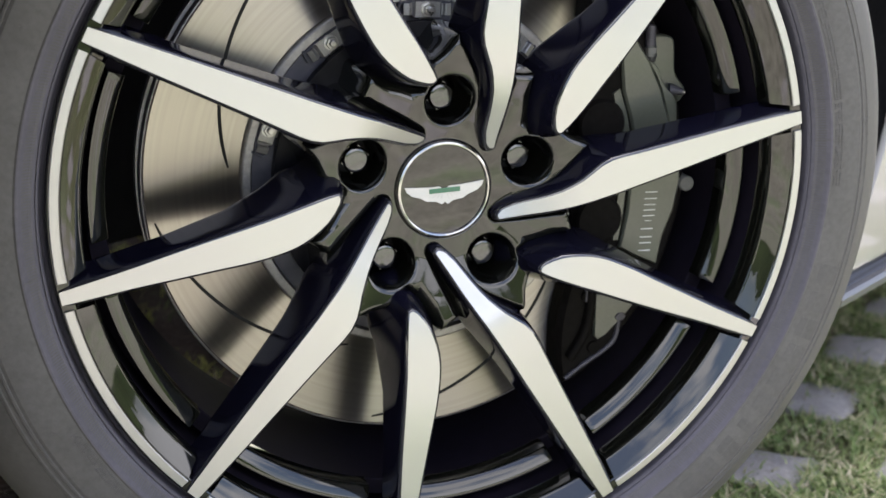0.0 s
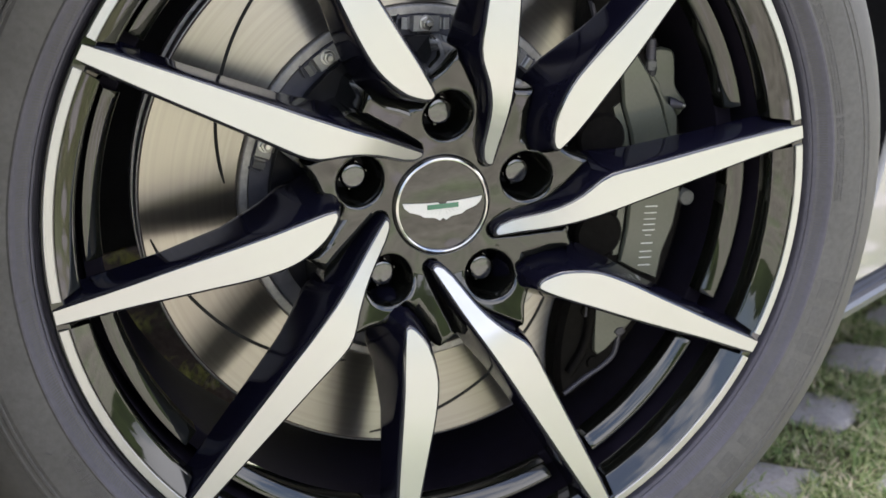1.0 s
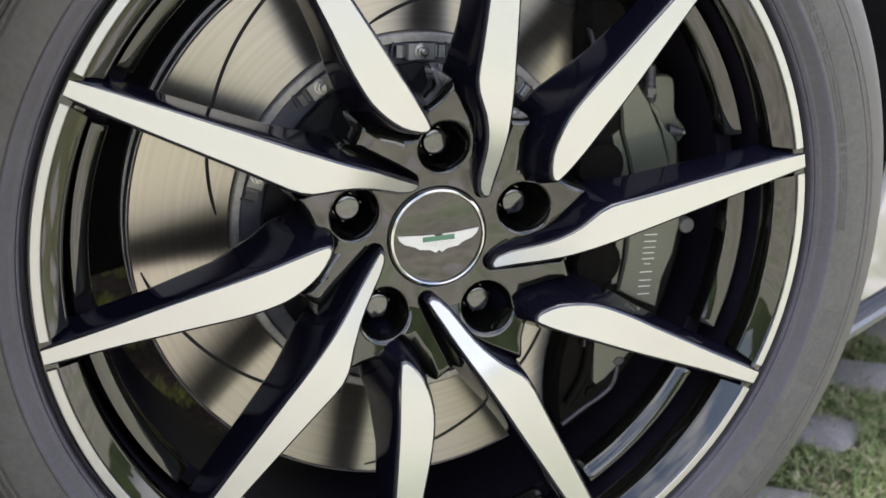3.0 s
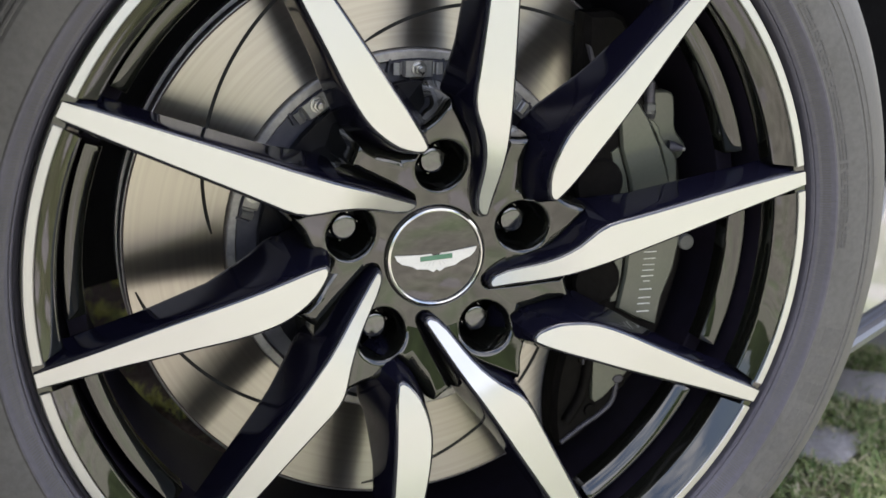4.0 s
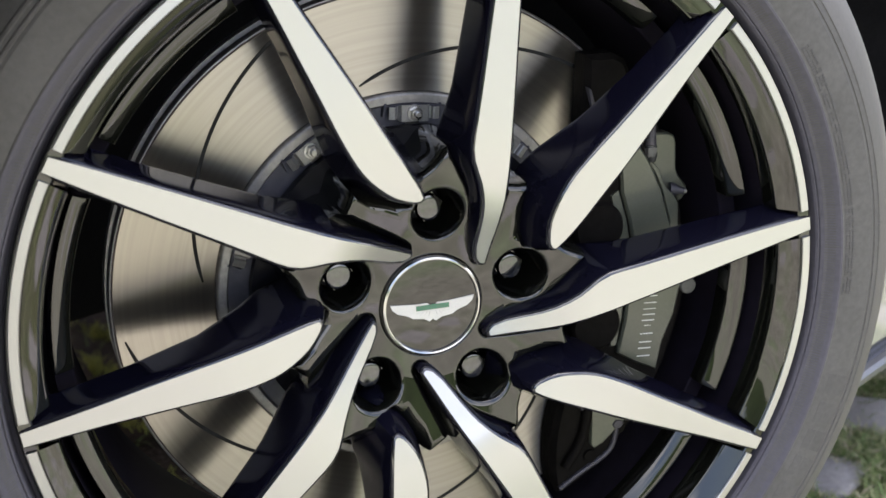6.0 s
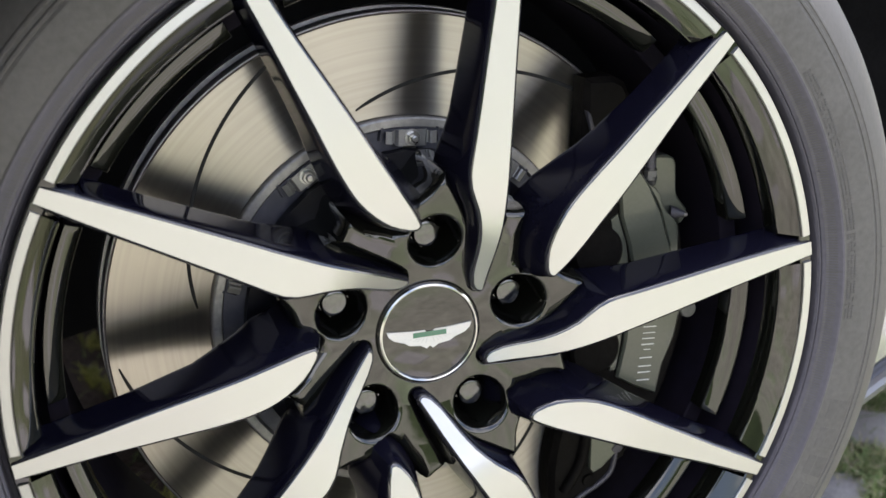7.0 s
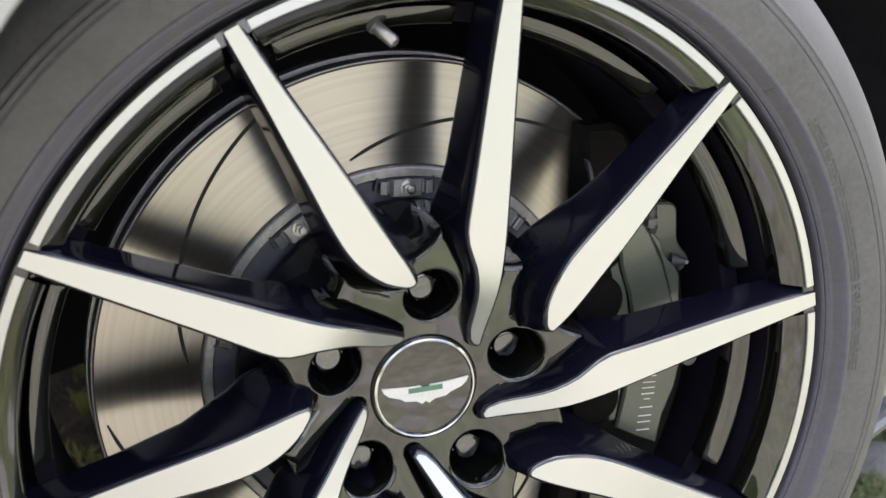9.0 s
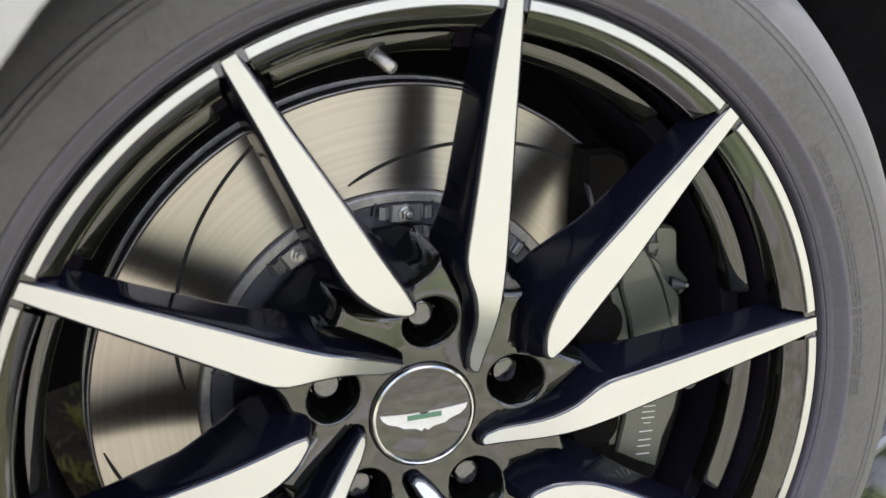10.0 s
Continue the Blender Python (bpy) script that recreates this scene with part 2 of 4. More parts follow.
# edges of the machined faces: radius, degrees
S_CCW = [(0.2622, 9.6), (0.225, 9.8), (0.188, 9.9), (0.150, 10.0), (0.127, 10.2), (0.115, 10.3), (0.106, 9.5), (0.098, 7.2), (0.090, 4.0), (0.082, 1.0), (0.074, -2.2), (0.066, -5.2), (0.058, -8.6), (0.051, -12.2), (0.045, -17.4), (0.0425, -21.4)]
S_CW = [(0.2622, 7.6), (0.215, 6.0), (0.165, 3.4), (0.140, 1.4), (0.127, 0.1), (0.115, -1.5), (0.106, -2.9), (0.098, -4.4), (0.090, -6.2), (0.082, -8.5), (0.074, -11.0), (0.066, -14.2), (0.058, -18.0), (0.051, -22.6), (0.045, -28.2), (0.0432, -30.2)]
B_CCW = [(0.2622, -26.4), (0.220, -26.3), (0.190, -26.0), (0.165, -25.7), (0.145, -25.3), (0.130, -25.2), (0.120, -25.4), (0.112, -26.0), (0.104, -27.3), (0.096, -29.5), (0.090, -32.0), (0.085, -35.7), (0.0825, -38.6)]
B_CW = [(0.2622, -28.3), (0.220, -29.5), (0.190, -30.9), (0.165, -32.4), (0.145, -33.9), (0.130, -35.3), (0.120, -36.5), (0.112, -37.7), (0.104, -39.0), (0.096, -40.5), (0.090, -41.7), (0.085, -42.6), (0.0832, -42.9)]
# the faces bow forwards between lip and hub: radius, depth
S_BOW = curve_through([(0.038, 0.0255), (0.041, 0.0238), (0.055, 0.0163), (0.070, 0.0079), (0.085, 0.0011), (0.100, -0.0022), (0.120, -0.0032), (0.150, -0.0024), (0.200, -0.0009), (0.264, 0.0)], 80)
B_BOW = curve_through([(0.076, 0.0034), (0.085, 0.0014), (0.100, -0.0012), (0.120, -0.0027), (0.150, -0.0034), (0.200, -0.0014), (0.264, 0.0)], 80)
# the line that the channels in the hub follow
ROOT_CCW = [(0.2622, 9.6), (0.225, 9.8), (0.188, 9.9), (0.150, 10.0), (0.125, 9.8), (0.112, 9.2), (0.102, 7.4), (0.0900, 2.7), (0.0800, -1.5), (0.0640, -7.6), (0.0510, -16.0), (0.0432, -25.0)]
ROOT_CW = [(0.2622, 7.6), (0.215, 5.8), (0.165, 3.1), (0.130, -0.6), (0.116, -2.6), (0.105, -4.9), (0.0930, -7.2), (0.0815, -9.8), (0.0720, -13.2), (0.0620, -18.6), (0.0520, -25.0), (0.0445, -31.0)]


def depth_s(r):
    return blend(r, [p.x for p in S_BOW], [p.y for p in S_BOW])


def depth_b(r):
    return blend(r, [p.x for p in B_BOW], [p.y for p in B_BOW])


# how far the flanks flare out at their foot, on either side, and how deep the foot lies
S_FOOT = (([0.045, 0.085, 0.095, 0.105, 0.118, 0.140, 0.200, 0.240, 0.262], [0.0026, 0.0036, 0.0085, 0.0085, 0.0072, 0.0052, 0.0042, 0.0058, 0.0086]),) * 2
B_FOOT = (([0.080, 0.100, 0.115, 0.130, 0.160, 0.200, 0.240, 0.262], [0.0130, 0.0125, 0.0100, 0.0078, 0.0056, 0.0050, 0.0062, 0.0086]),
          ([0.080, 0.107, 0.120, 0.138, 0.150, 0.190, 0.240, 0.262], [0.0160, 0.0132, 0.0084, 0.0060, 0.0046, 0.0038, 0.0055, 0.0080]))
S_DEEP = ([0.045, 0.085, 0.095, 0.105, 0.120, 0.140, 0.200, 0.240, 0.262], [0.0500, 0.0500, 0.0480, 0.0460, 0.0410, 0.0360, 0.0335, 0.0280, 0.0244])
B_DEEP = ([0.080, 0.100, 0.120, 0.138, 0.150, 0.190, 0.240, 0.262], [0.0560, 0.0520, 0.0470, 0.0400, 0.0350, 0.0300, 0.0265, 0.0244])
# round of the edge between face and flank: outwards, back; then the flank, as shares of its foot
ROUND = ((0.0006, 0.00035), (0.0012, 0.00085), (0.0017, 0.0015), (0.0021, 0.0024), (0.0025, 0.0036))
FLANK = ((0.32, 0.28), (0.62, 0.60), (0.93, 0.93), (1.0, 1.0), (0.95, 1.05), (0.6, 1.10))


def spoke(bm, ccw, cw, depth, turn, tip, foot, deep):
    """One spoke: machined face, rounded black edge, and flanks that widen as they run back."""
    n = 30
    l = curve_through([polar(r, a + turn) for r, a in ccw], n)
    r = curve_through([polar(q, a + turn) for q, a in cw], n)
    mid = (l[-1] + r[-1]) / 2
    end = mid + ((l[-1] - l[-3]).normalized() + (r[-1] - r[-3]).normalized()).normalized() * tip
    e1, e2 = l[-1].lerp(end, 0.62) + (l[-1] - mid) * 0.2, r[-1].lerp(end, 0.62) + (r[-1] - mid) * 0.2
    loop = l + [e1, end, e2] + r[::-1]
    k = len(loop)
    area = sum(loop[i].x * loop[(i + 1) % k].y - loop[(i + 1) % k].x * loop[i].y for i in range(k))
    sgn = 1 if area > 0 else -1
    nrm = []
    for i in range(k):
        t = ((loop[i] - loop[i - 1]).normalized() + (loop[(i + 1) % k] - loop[i]).normalized()).normalized()
        nrm.append(Vector((t.y, -t.x)) * sgn)
    for _ in range(3):
        nrm = [(nrm[i - 1] + 2 * nrm[i] + nrm[(i + 1) % k]).normalized() for i in range(k)]
    nrm[0] = nrm[-1] = (nrm[0] + nrm[-1]).normalized() * 0.2
    face = [bm.verts.new((p.x, p.y, -depth(p.length))) for p in loop]
    for i in range(n - 1):
        bm.faces.new((face[i], face[i + 1], face[k - 2 - i], face[k - 1 - i])).material_index = 0
    bm.faces.new([face[i] for i in range(n - 1, k - n + 1)]).material_index = 0
    rings = [face]
    o0, d0 = ROUND[-1]
    for step, (off, back) in enumerate(ROUND + FLANK):
        ring = []
        for i, (p, q) in enumerate(zip(loop, nrm)):
            rr = p.length
            top = depth(rr)
            if step < len(ROUND):
                w, dd = p + q * off, top + back
            else:
                w = p + q * (o0 + off * max(0.0, blend(rr, *foot[0 if i <= n else 1]) - o0))
                dd = top + d0 + back * max(0.004, blend(rr, *deep) - top - d0)
            if w.length > 0.2626:
                w *= 0.2626 / w.length
            ring.append(bm.verts.new((w.x, w.y, -dd)))
        rings.append(ring)
    for j, (a, b) in enumerate(zip(rings, rings[1:])):
        for i in range(k):
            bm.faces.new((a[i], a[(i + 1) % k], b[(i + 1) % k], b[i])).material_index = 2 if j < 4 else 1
    last = rings[-1]
    for i in range(n - 1):
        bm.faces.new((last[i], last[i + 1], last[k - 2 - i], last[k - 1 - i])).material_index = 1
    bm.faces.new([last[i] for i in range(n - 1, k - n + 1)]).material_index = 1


for k in range(5):
    for ccw, cw, dep, tip, foot, deep in ((S_CCW, S_CW, depth_s, 0.0020, S_FOOT, S_DEEP), (B_CCW, B_CW, depth_b, 0.0016, B_FOOT, B_DEEP)):
        bm = bmesh.new()
        spoke(bm, ccw, cw, dep, 72 * k, tip, foot, deep)
        part("spoke", bm, [MACHINED, DIM_SIDE, BEVEL], wheel, limit=28)

# thin machined arcs on the lip, between the spoke ends
bounds = sorted([(9.6 + 72 * k, 7.6 + 72 * k) for k in range(5)] + [(-26.4 + 72 * k, -28.35 + 72 * k) for k in range(5)])
for i, (hi, lo) in enumerate(bounds):
    nxt = bounds[(i + 1) % 10][1] + (360 if i == 9 else 0)
    bm = bmesh.new()
    a0, a1 = hi + 1.1, nxt - 1.1
    lathe(bm, [(0.2561, 0.0018), (0.2562, 0.0003), (0.2566, -0.0001), (0.2618, 0.0004), (0.2623, 0.0010), (0.2625, 0.0028)], 24, a0, a1, caps=True)
    part("lip_accent", bm, MACHINED, wheel, "thin machined rim band", 20)
    bm = bmesh.new()
    lathe(bm, [(0.2250, 0.0560), (0.2250, 0.0424), (0.2260, 0.0410), (0.2340, 0.0366), (0.2364, 0.0362), (0.2370, 0.0370), (0.2370, 0.0560)],
          24, hi + 3.3, nxt - 3.6, caps=True)
    soften(bm, 0.0017)
    part("rim_ledge", bm, GLOSS, wheel, limit=30)
    bm = bmesh.new()
    prof = [(0.2562, 0.0060, 1.1), (0.2562, 0.0011, 1.1), (0.2556, 0.0011, 1.1), (0.2551, 0.0017, 1.2), (0.2524, 0.00353, 1.35), (0.2497, 0.0055, 1.5), (0.2470, 0.00765, 1.65), (0.2445, 0.0097, 1.8), (0.2438, 0.0101, 1.9), (0.2434, 0.0105, 1.9), (0.2430, 0.0113, 1.9), (0.2427, 0.0128, 1.9), (0.2427, 0.0260, 1.9), (0.2480, 0.0260, 1.6)]
    rows = []
    for q in range(25):
        rows.append([bm.verts.new(at(r, (hi + g) + (nxt - g - hi - g) * q / 24, d)) for r, d, g in prof])
    for a, b in zip(rows, rows[1:]):
        for j in range(len(prof)):
            bm.faces.new((a[j], a[(j + 1) % len(prof)], b[(j + 1) % len(prof)], b[j]))
    bm.faces.new(rows[0])
    bm.faces.new(rows[-1][::-1])
    part("rim_slope", bm, GLOSS, wheel, limit=8)

# hub: a plate with five lug holes and a seat for the cap
EDGE_HUB = [(-41.5, 0.0695), (-38, 0.0712), (-35, 0.0740), (-31, 0.0792), (-26.7, 0.0850), (-23, 0.0925), (-20.9, 0.0975), (-19.6, 0.0965), (-16.5, 0.0922), (-12.6, 0.0884), (-9, 0.0910), (0, 0.0980), (8, 0.1035),
            (12.8, 0.1042), (14.3, 0.1034), (16.2, 0.0985), (18.4, 0.0940), (21.5, 0.0902), (23.8, 0.0880), (25.4, 0.0850), (26.4, 0.0790), (27.6, 0.0735), (29.4, 0.0701)]
NUT_R, NUT_A = 0.0622, 15.2
HOLE = 0.0168


HUB_RISE = ([0.034, 0.050, 0.075, 0.100, 0.120], [0.0340, 0.0318, 0.0258, 0.0196, 0.0196])


rim_pts = curve_through([polar(r, a + 72 * k) for k in range(5) for a, r in EDGE_HUB] + [polar(0.0695, -41.5)], 400)[:-1]


# a channel sinks round the foot of each long spoke
def edge_angle(r, line):
    return blend(r, [q[0] for q in line[::-1]], [q[1] for q in line[::-1]])


def channel_line():
    out = []
    for r in np.linspace(0.125, 0.046, 30):
        w = blend(r, [0.046, 0.060, 0.075, 0.090, 0.105, 0.125], [0.0054, 0.0052, 0.0052, 0.0098, 0.0128, 0.0142])
        out.append((r, edge_angle(r, ROOT_CCW) + math.degrees(w / r)))
    tip = Vector(polar(0.0440, -28.2))
    for i in range(13):
        q = tip + Vector(polar(0.0060, 75.0 + 14.7 * i))
        out.append((q.length, math.degrees(math.atan2(q.y, q.x))))
    for r in np.linspace(0.046, 0.125, 30):
        w = blend(r, [0.046, 0.054, 0.063, 0.075, 0.087, 0.125], [0.0048, 0.0052, 0.0066, 0.0090, 0.0106, 0.0130])
        out.append((r, edge_angle(r, ROOT_CW) - math.degrees(w / r)))
    return [Vector(polar(r, a)) for r, a in out]


def signed(p, poly):
    """Distance of many points from a closed outline, positive inside."""
    a = np.array([tuple(q) for q in poly])
    b = np.roll(a, -1, axis=0)
    out = np.empty(len(p))
    for i in range(0, len(p), 4000):
        q = p[i:i + 4000, None, :]
        ab, aq = (b - a)[None], q - a[None]
        u = np.clip((aq * ab).sum(2) / np.maximum((ab * ab).sum(2), 1e-14), 0, 1)
        d = np.sqrt(((aq - ab * u[..., None]) ** 2).sum(2).min(1))
        y = q[..., 1]
        cross = ((a[None, :, 1] > y) != (b[None, :, 1] > y)) & (q[..., 0] < ab[..., 0] * (y - a[None, :, 1]) / np.where(ab[..., 1] == 0, 1e-12, ab[..., 1]) + a[None, :, 0])
        out[i:i + 4000] = np.where(cross.sum(1) % 2 == 1, d, -d)
    return out


CHANNEL = channel_line()
CHANNELS = [[Matrix.Rotation(radians(72 * k), 2) @ q for q in CHANNEL] for k in (-1, 0, 1)]
NUTS = [polar(NUT_R, NUT_A + 72 * k) for k in (-1, 0, 1)]


def hub_depth(p):
    """Depth of the hub plate at many points: a cone with rounded brims, spoke channels and lug holes; and how far it drops below the cone."""
    r = np.hypot(p[:, 0], p[:, 1])
    turn = (np.degrees(np.arctan2(p[:, 1], p[:, 0])) + 42.0) % 72.0 - 42.0
    soft = 1.0 + 1.4 * np.interp(turn, [-42, -38, -34, -24, -18], [0, 0, 1, 1, 0.1])      # broader where the plate falls away to a short spoke
    past = (np.interp(turn, [-42, -38, -34, -23, -19, -14], [0, 0.0008, 0.0038, 0.0038, 0.0016, 0]) - signed(p, rim_pts)) / soft
    brim = soft * np.interp(past, [-0.0016, -0.0008, 0.0, 0.0008, 0.0015, 0.0022, 0.0028, 0.0033, 0.0045, 0.0062], [0, 0.00012, 0.0005, 0.0011, 0.0020, 0.0033, 0.0052, 0.0085, 0.0200, 0.0400])
    chan = np.zeros(len(p))
    for line in CHANNELS:
        chan = np.maximum(chan, np.interp(signed(p, line), [-0.0008, -0.0002, 0.0004, 0.0010, 0.0015, 0.0021, 0.0028, 0.0036, 0.0046, 0.0058, 0.0075], [0, 0.00012, 0.0005, 0.0012, 0.0022, 0.0038, 0.0058, 0.0076, 0.0090, 0.0098, 0.0102]))
    hole = np.zeros(len(p))
    for c in NUTS:
        hole = np.maximum(hole, np.interp(HOLE - np.hypot(p[:, 0] - c[0], p[:, 1] - c[1]), [-0.0034, -0.0024, -0.0015, -0.0008, -0.0003, 0.0, 0.0006], [0, 0.0001, 0.0004, 0.0009, 0.0016, 0.0026, 0.0060]))
    seat = np.interp(0.0354 - r, [0, 0.0005, 0.0008, 0.0011, 0.0014], [0, 0.0002, 0.0006, 0.0016, 0.0060])
    drop = np.maximum(np.maximum(brim, chan), np.maximum(hole, seat))
    return np.interp(r, *HUB_RISE) + drop, drop, past


HUB_N, HUB_M = 190, 165                                      # steps round one fifth of the hub, and outwards
turn_of = np.radians(-42.0 + 72.0 * np.arange(HUB_N + 1) / HUB_N)
out_of = 0.0340 + (0.1150 - 0.0340) * np.arange(HUB_M + 1) / HUB_M
gr, ga = np.meshgrid(out_of, turn_of)
flat = np.stack([(gr * np.cos(ga)).ravel(), (gr * np.sin(ga)).ravel()], axis=1)
deep, fall, beyond = hub_depth(flat)
EPS = 0.00022
nx = (hub_depth(flat + [EPS, 0])[0] - hub_depth(flat - [EPS, 0])[0]) / (2 * EPS)
ny = (hub_depth(flat + [0, EPS])[0] - hub_depth(flat - [0, EPS])[0]) / (2 * EPS)
ln3 = np.sqrt(nx * nx + ny * ny + 1)
bore = np.max([HOLE - np.hypot(flat[:, 0] - c[0], flat[:, 1] - c[1]) for c in NUTS], axis=0)   # positive inside a lug hole
normals, verts, faces = np.stack([nx / ln3, ny / ln3, 1 / ln3], axis=1), [], []
all_n = []
for k in range(5):
    c, d = math.cos(radians(72 * k)), math.sin(radians(72 * k))
    spin = np.array([[c, d], [-d, c]])
    base = k * len(flat)
    verts.extend(np.column_stack([flat @ spin, -deep]).tolist())
    all_n.extend(np.column_stack([normals[:, :2] @ spin, normals[:, 2]]).tolist())
    for i in range(HUB_N):
        for j in range(HUB_M):
            q = (i * (HUB_M + 1) + j, i * (HUB_M + 1) + j + 1, (i + 1) * (HUB_M + 1) + j + 1, (i + 1) * (HUB_M + 1) + j)
            if min(beyond[v] for v in q) < 0.0034 and min(bore[v] for v in q) < 0.0:
                faces.append([base + v for v in q])
me = bpy.data.meshes.new("hub")
me.from_pydata(verts, [], faces)
me.materials.append(GLOSS)
for f in me.polygons:
    f.use_smooth = True
me.normals_split_custom_set_from_vertices(all_n)
hub = new("hub", me)
hub.parent = wheel
hub["label"] = "gloss black hub plate"
bm = bmesh.new()                                             # the wall below the plate's brim
strip = []
for i, p in enumerate(rim_pts):
    a = (math.degrees(math.atan2(p.y, p.x)) + 42.0) % 72.0 - 42.0
    t = (rim_pts[(i + 3) % len(rim_pts)] - rim_pts[i - 3]).normalized()
    soft = 1.0 + 1.4 * blend(a, [-42, -38, -34, -24, -18], [0, 0, 1, 1, 0.1])
    off = 0.0031 * soft - blend(a, [-42, -38, -34, -23, -19, -14], [0, 0.0008, 0.0038, 0.0038, 0.0016, 0])
    top = blend(p.length, *HUB_RISE) + 0.0062 * soft
    way = Vector((t.y, -t.x))
    strip.append([bm.verts.new((*(p + way * (off + o)), -d)) for o, d in ((0.0, top), (0.0010, top + 0.010), (0.0030, 0.0730))])
for i in range(len(strip)):
    for j in range(2):
        bm.faces.new((strip[i][j], strip[i][j + 1], strip[(i + 1) % len(strip)][j + 1], strip[(i + 1) % len(strip)][j]))
part("hub_wall", bm, GLOSS, wheel, "gloss black hub flank", 60)
bm = bmesh.new()
lathe(bm, [(0.0, 0.0715), (0.110, 0.0715), (0.110, 0.0800), (0.0, 0.0800)], 48)
part("mounting_face", bm, WEB, wheel)

# lug holes and nuts
for k in range(5):
    bm = bmesh.new()
    mid = Vector(polar(NUT_R, NUT_A + 72 * k))
    rings = []
    for i in range(64):
        p = mid + Vector(polar(HOLE, 5.625 * i))
        top = blend(p.length, *HUB_RISE) + 0.0020
        rings.append([bm.verts.new((p.x, p.y, -d)) for d in (top, top + 0.012, 0.0640)] + [bm.verts.new((*(mid + (p - mid) * 0.80), -0.0700))])
    for i in range(64):
        for j in range(3):
            bm.faces.new((rings[i][j], rings[i][j + 1], rings[(i + 1) % 64][j + 1], rings[(i + 1) % 64][j]))
    part("lug_hole", bm, GLOSS, wheel, "gloss black lug hole", 40)
    bm = bmesh.new()
    c = at(NUT_R - 0.0002, NUT_A + 72 * k)
    hexa = [(c.x + 0.0100 * math.cos(radians(60 * i + 15)), c.y + 0.0100 * math.sin(radians(60 * i + 15))) for i in range(6)]
    prism(bm, hexa, -0.0710, -0.0490, 0.0)
    for r0, z0, r1, z1 in ((0.0093, -0.0492, 0.0091, -0.0470), (0.0091, -0.0470, 0.0082, -0.0460), (0.0082, -0.0460, 0.0058, -0.0452), (0.0058, -0.0452, 0.0020, -0.0448)):
        rod(bm, (c.x, c.y, z0), (c.x, c.y, z1), r0, 24, r1)
    part("lug_nut", bm, NUT, wheel, "chromed hexagonal lug nut")

# centre cap with a plain winged badge
bm = bmesh.new()
lathe(bm, [(0.0, 0.0318), (0.010, 0.0319), (0.020, 0.0321), (0.0308, 0.0327), (0.0309, 0.0365)], 96)
part("centre_cap", bm, GLOSS, wheel, "gloss black centre cap")
bm = bmesh.new()
lathe(bm, [(0.0309, 0.0365), (0.0309, 0.0320), (0.0315, 0.0310), (0.0323, 0.0307), (0.0332, 0.0312), (0.0339, 0.0325), (0.0343, 0.0342), (0.0344, 0.0375)], 96)
part("cap_ring", bm, CHROME, wheel, "chrome cap ring")
wing = [(-0.0285, 0.0028), (-0.0180, 0.0020), (-0.0115, 0.0015), (-0.0034, 0.0014), (-0.0022, 0.0004), (0.0022, 0.0004), (0.0034, 0.0014), (0.0115, 0.0015), (0.0180, 0.0020), (0.0285, 0.0028),
        (0.0272, -0.0004), (0.0238, -0.0034), (0.0168, -0.0058), (0.0135, -0.0080), (0.0060, -0.0090), (0.0022, -0.0112), (0.0, -0.0096), (-0.0022, -0.0112), (-0.0060, -0.0090), (-0.0135, -0.0080), (-0.0168, -0.0058), (-0.0238, -0.0034), (-0.0272, -0.0004)]
tilt = Matrix.Rotation(radians(1.2), 2)


def plate(outline, z0, z1, name, mat, label):
    """A thin flat badge piece from a concave outline."""
    bm = bmesh.new()
    pts2 = [tilt @ Vector((p[0], p[1] + 0.0012)) for p in outline]
    k = len(pts2)
    cv2, _, cf2, *_ = delaunay_2d_cdt(pts2, [(i, (i + 1) % k) for i in range(k)], [list(range(k))], 1, 1e-7)
    top = [bm.verts.new((p.x, p.y, z1)) for p in cv2]
    for f in cf2:
        bm.faces.new([top[i] for i in f])
    ring = [e for e in bm.edges if len(e.link_faces) == 1]
    ret = bmesh.ops.extrude_edge_only(bm, edges=ring)
    for g in ret["geom"]:
        if isinstance(g, bmesh.types.BMVert):
            g.co.z = z0
    return part(name, bm, mat, wheel, label)


plate(wing, -0.0330, -0.0313, "badge", ENAMEL, "plain white winged badge")
plate([(-0.0112, -0.0030), (0.0112, -0.0030), (0.0112, 0.0004), (-0.0112, 0.0004)], -0.0320, -0.0310, "badge_bar", GREEN, "small green badge bar")
for i in range(-6, 7):                                       # fine feather lines
    if abs(i) > 0:
        x0, x1 = 0.0018 * i, 0.0040 * i
        plate([(x0, -0.0036), (x0 + 0.00022, -0.0036), (x1 * 0.72 + 0.00022, -0.0076 + 0.00042 * abs(i) ** 1.3), (x1 * 0.72, -0.0076 + 0.00042 * abs(i) ** 1.3)], -0.0320, -0.03125, "feather_line", FEATHER, "")

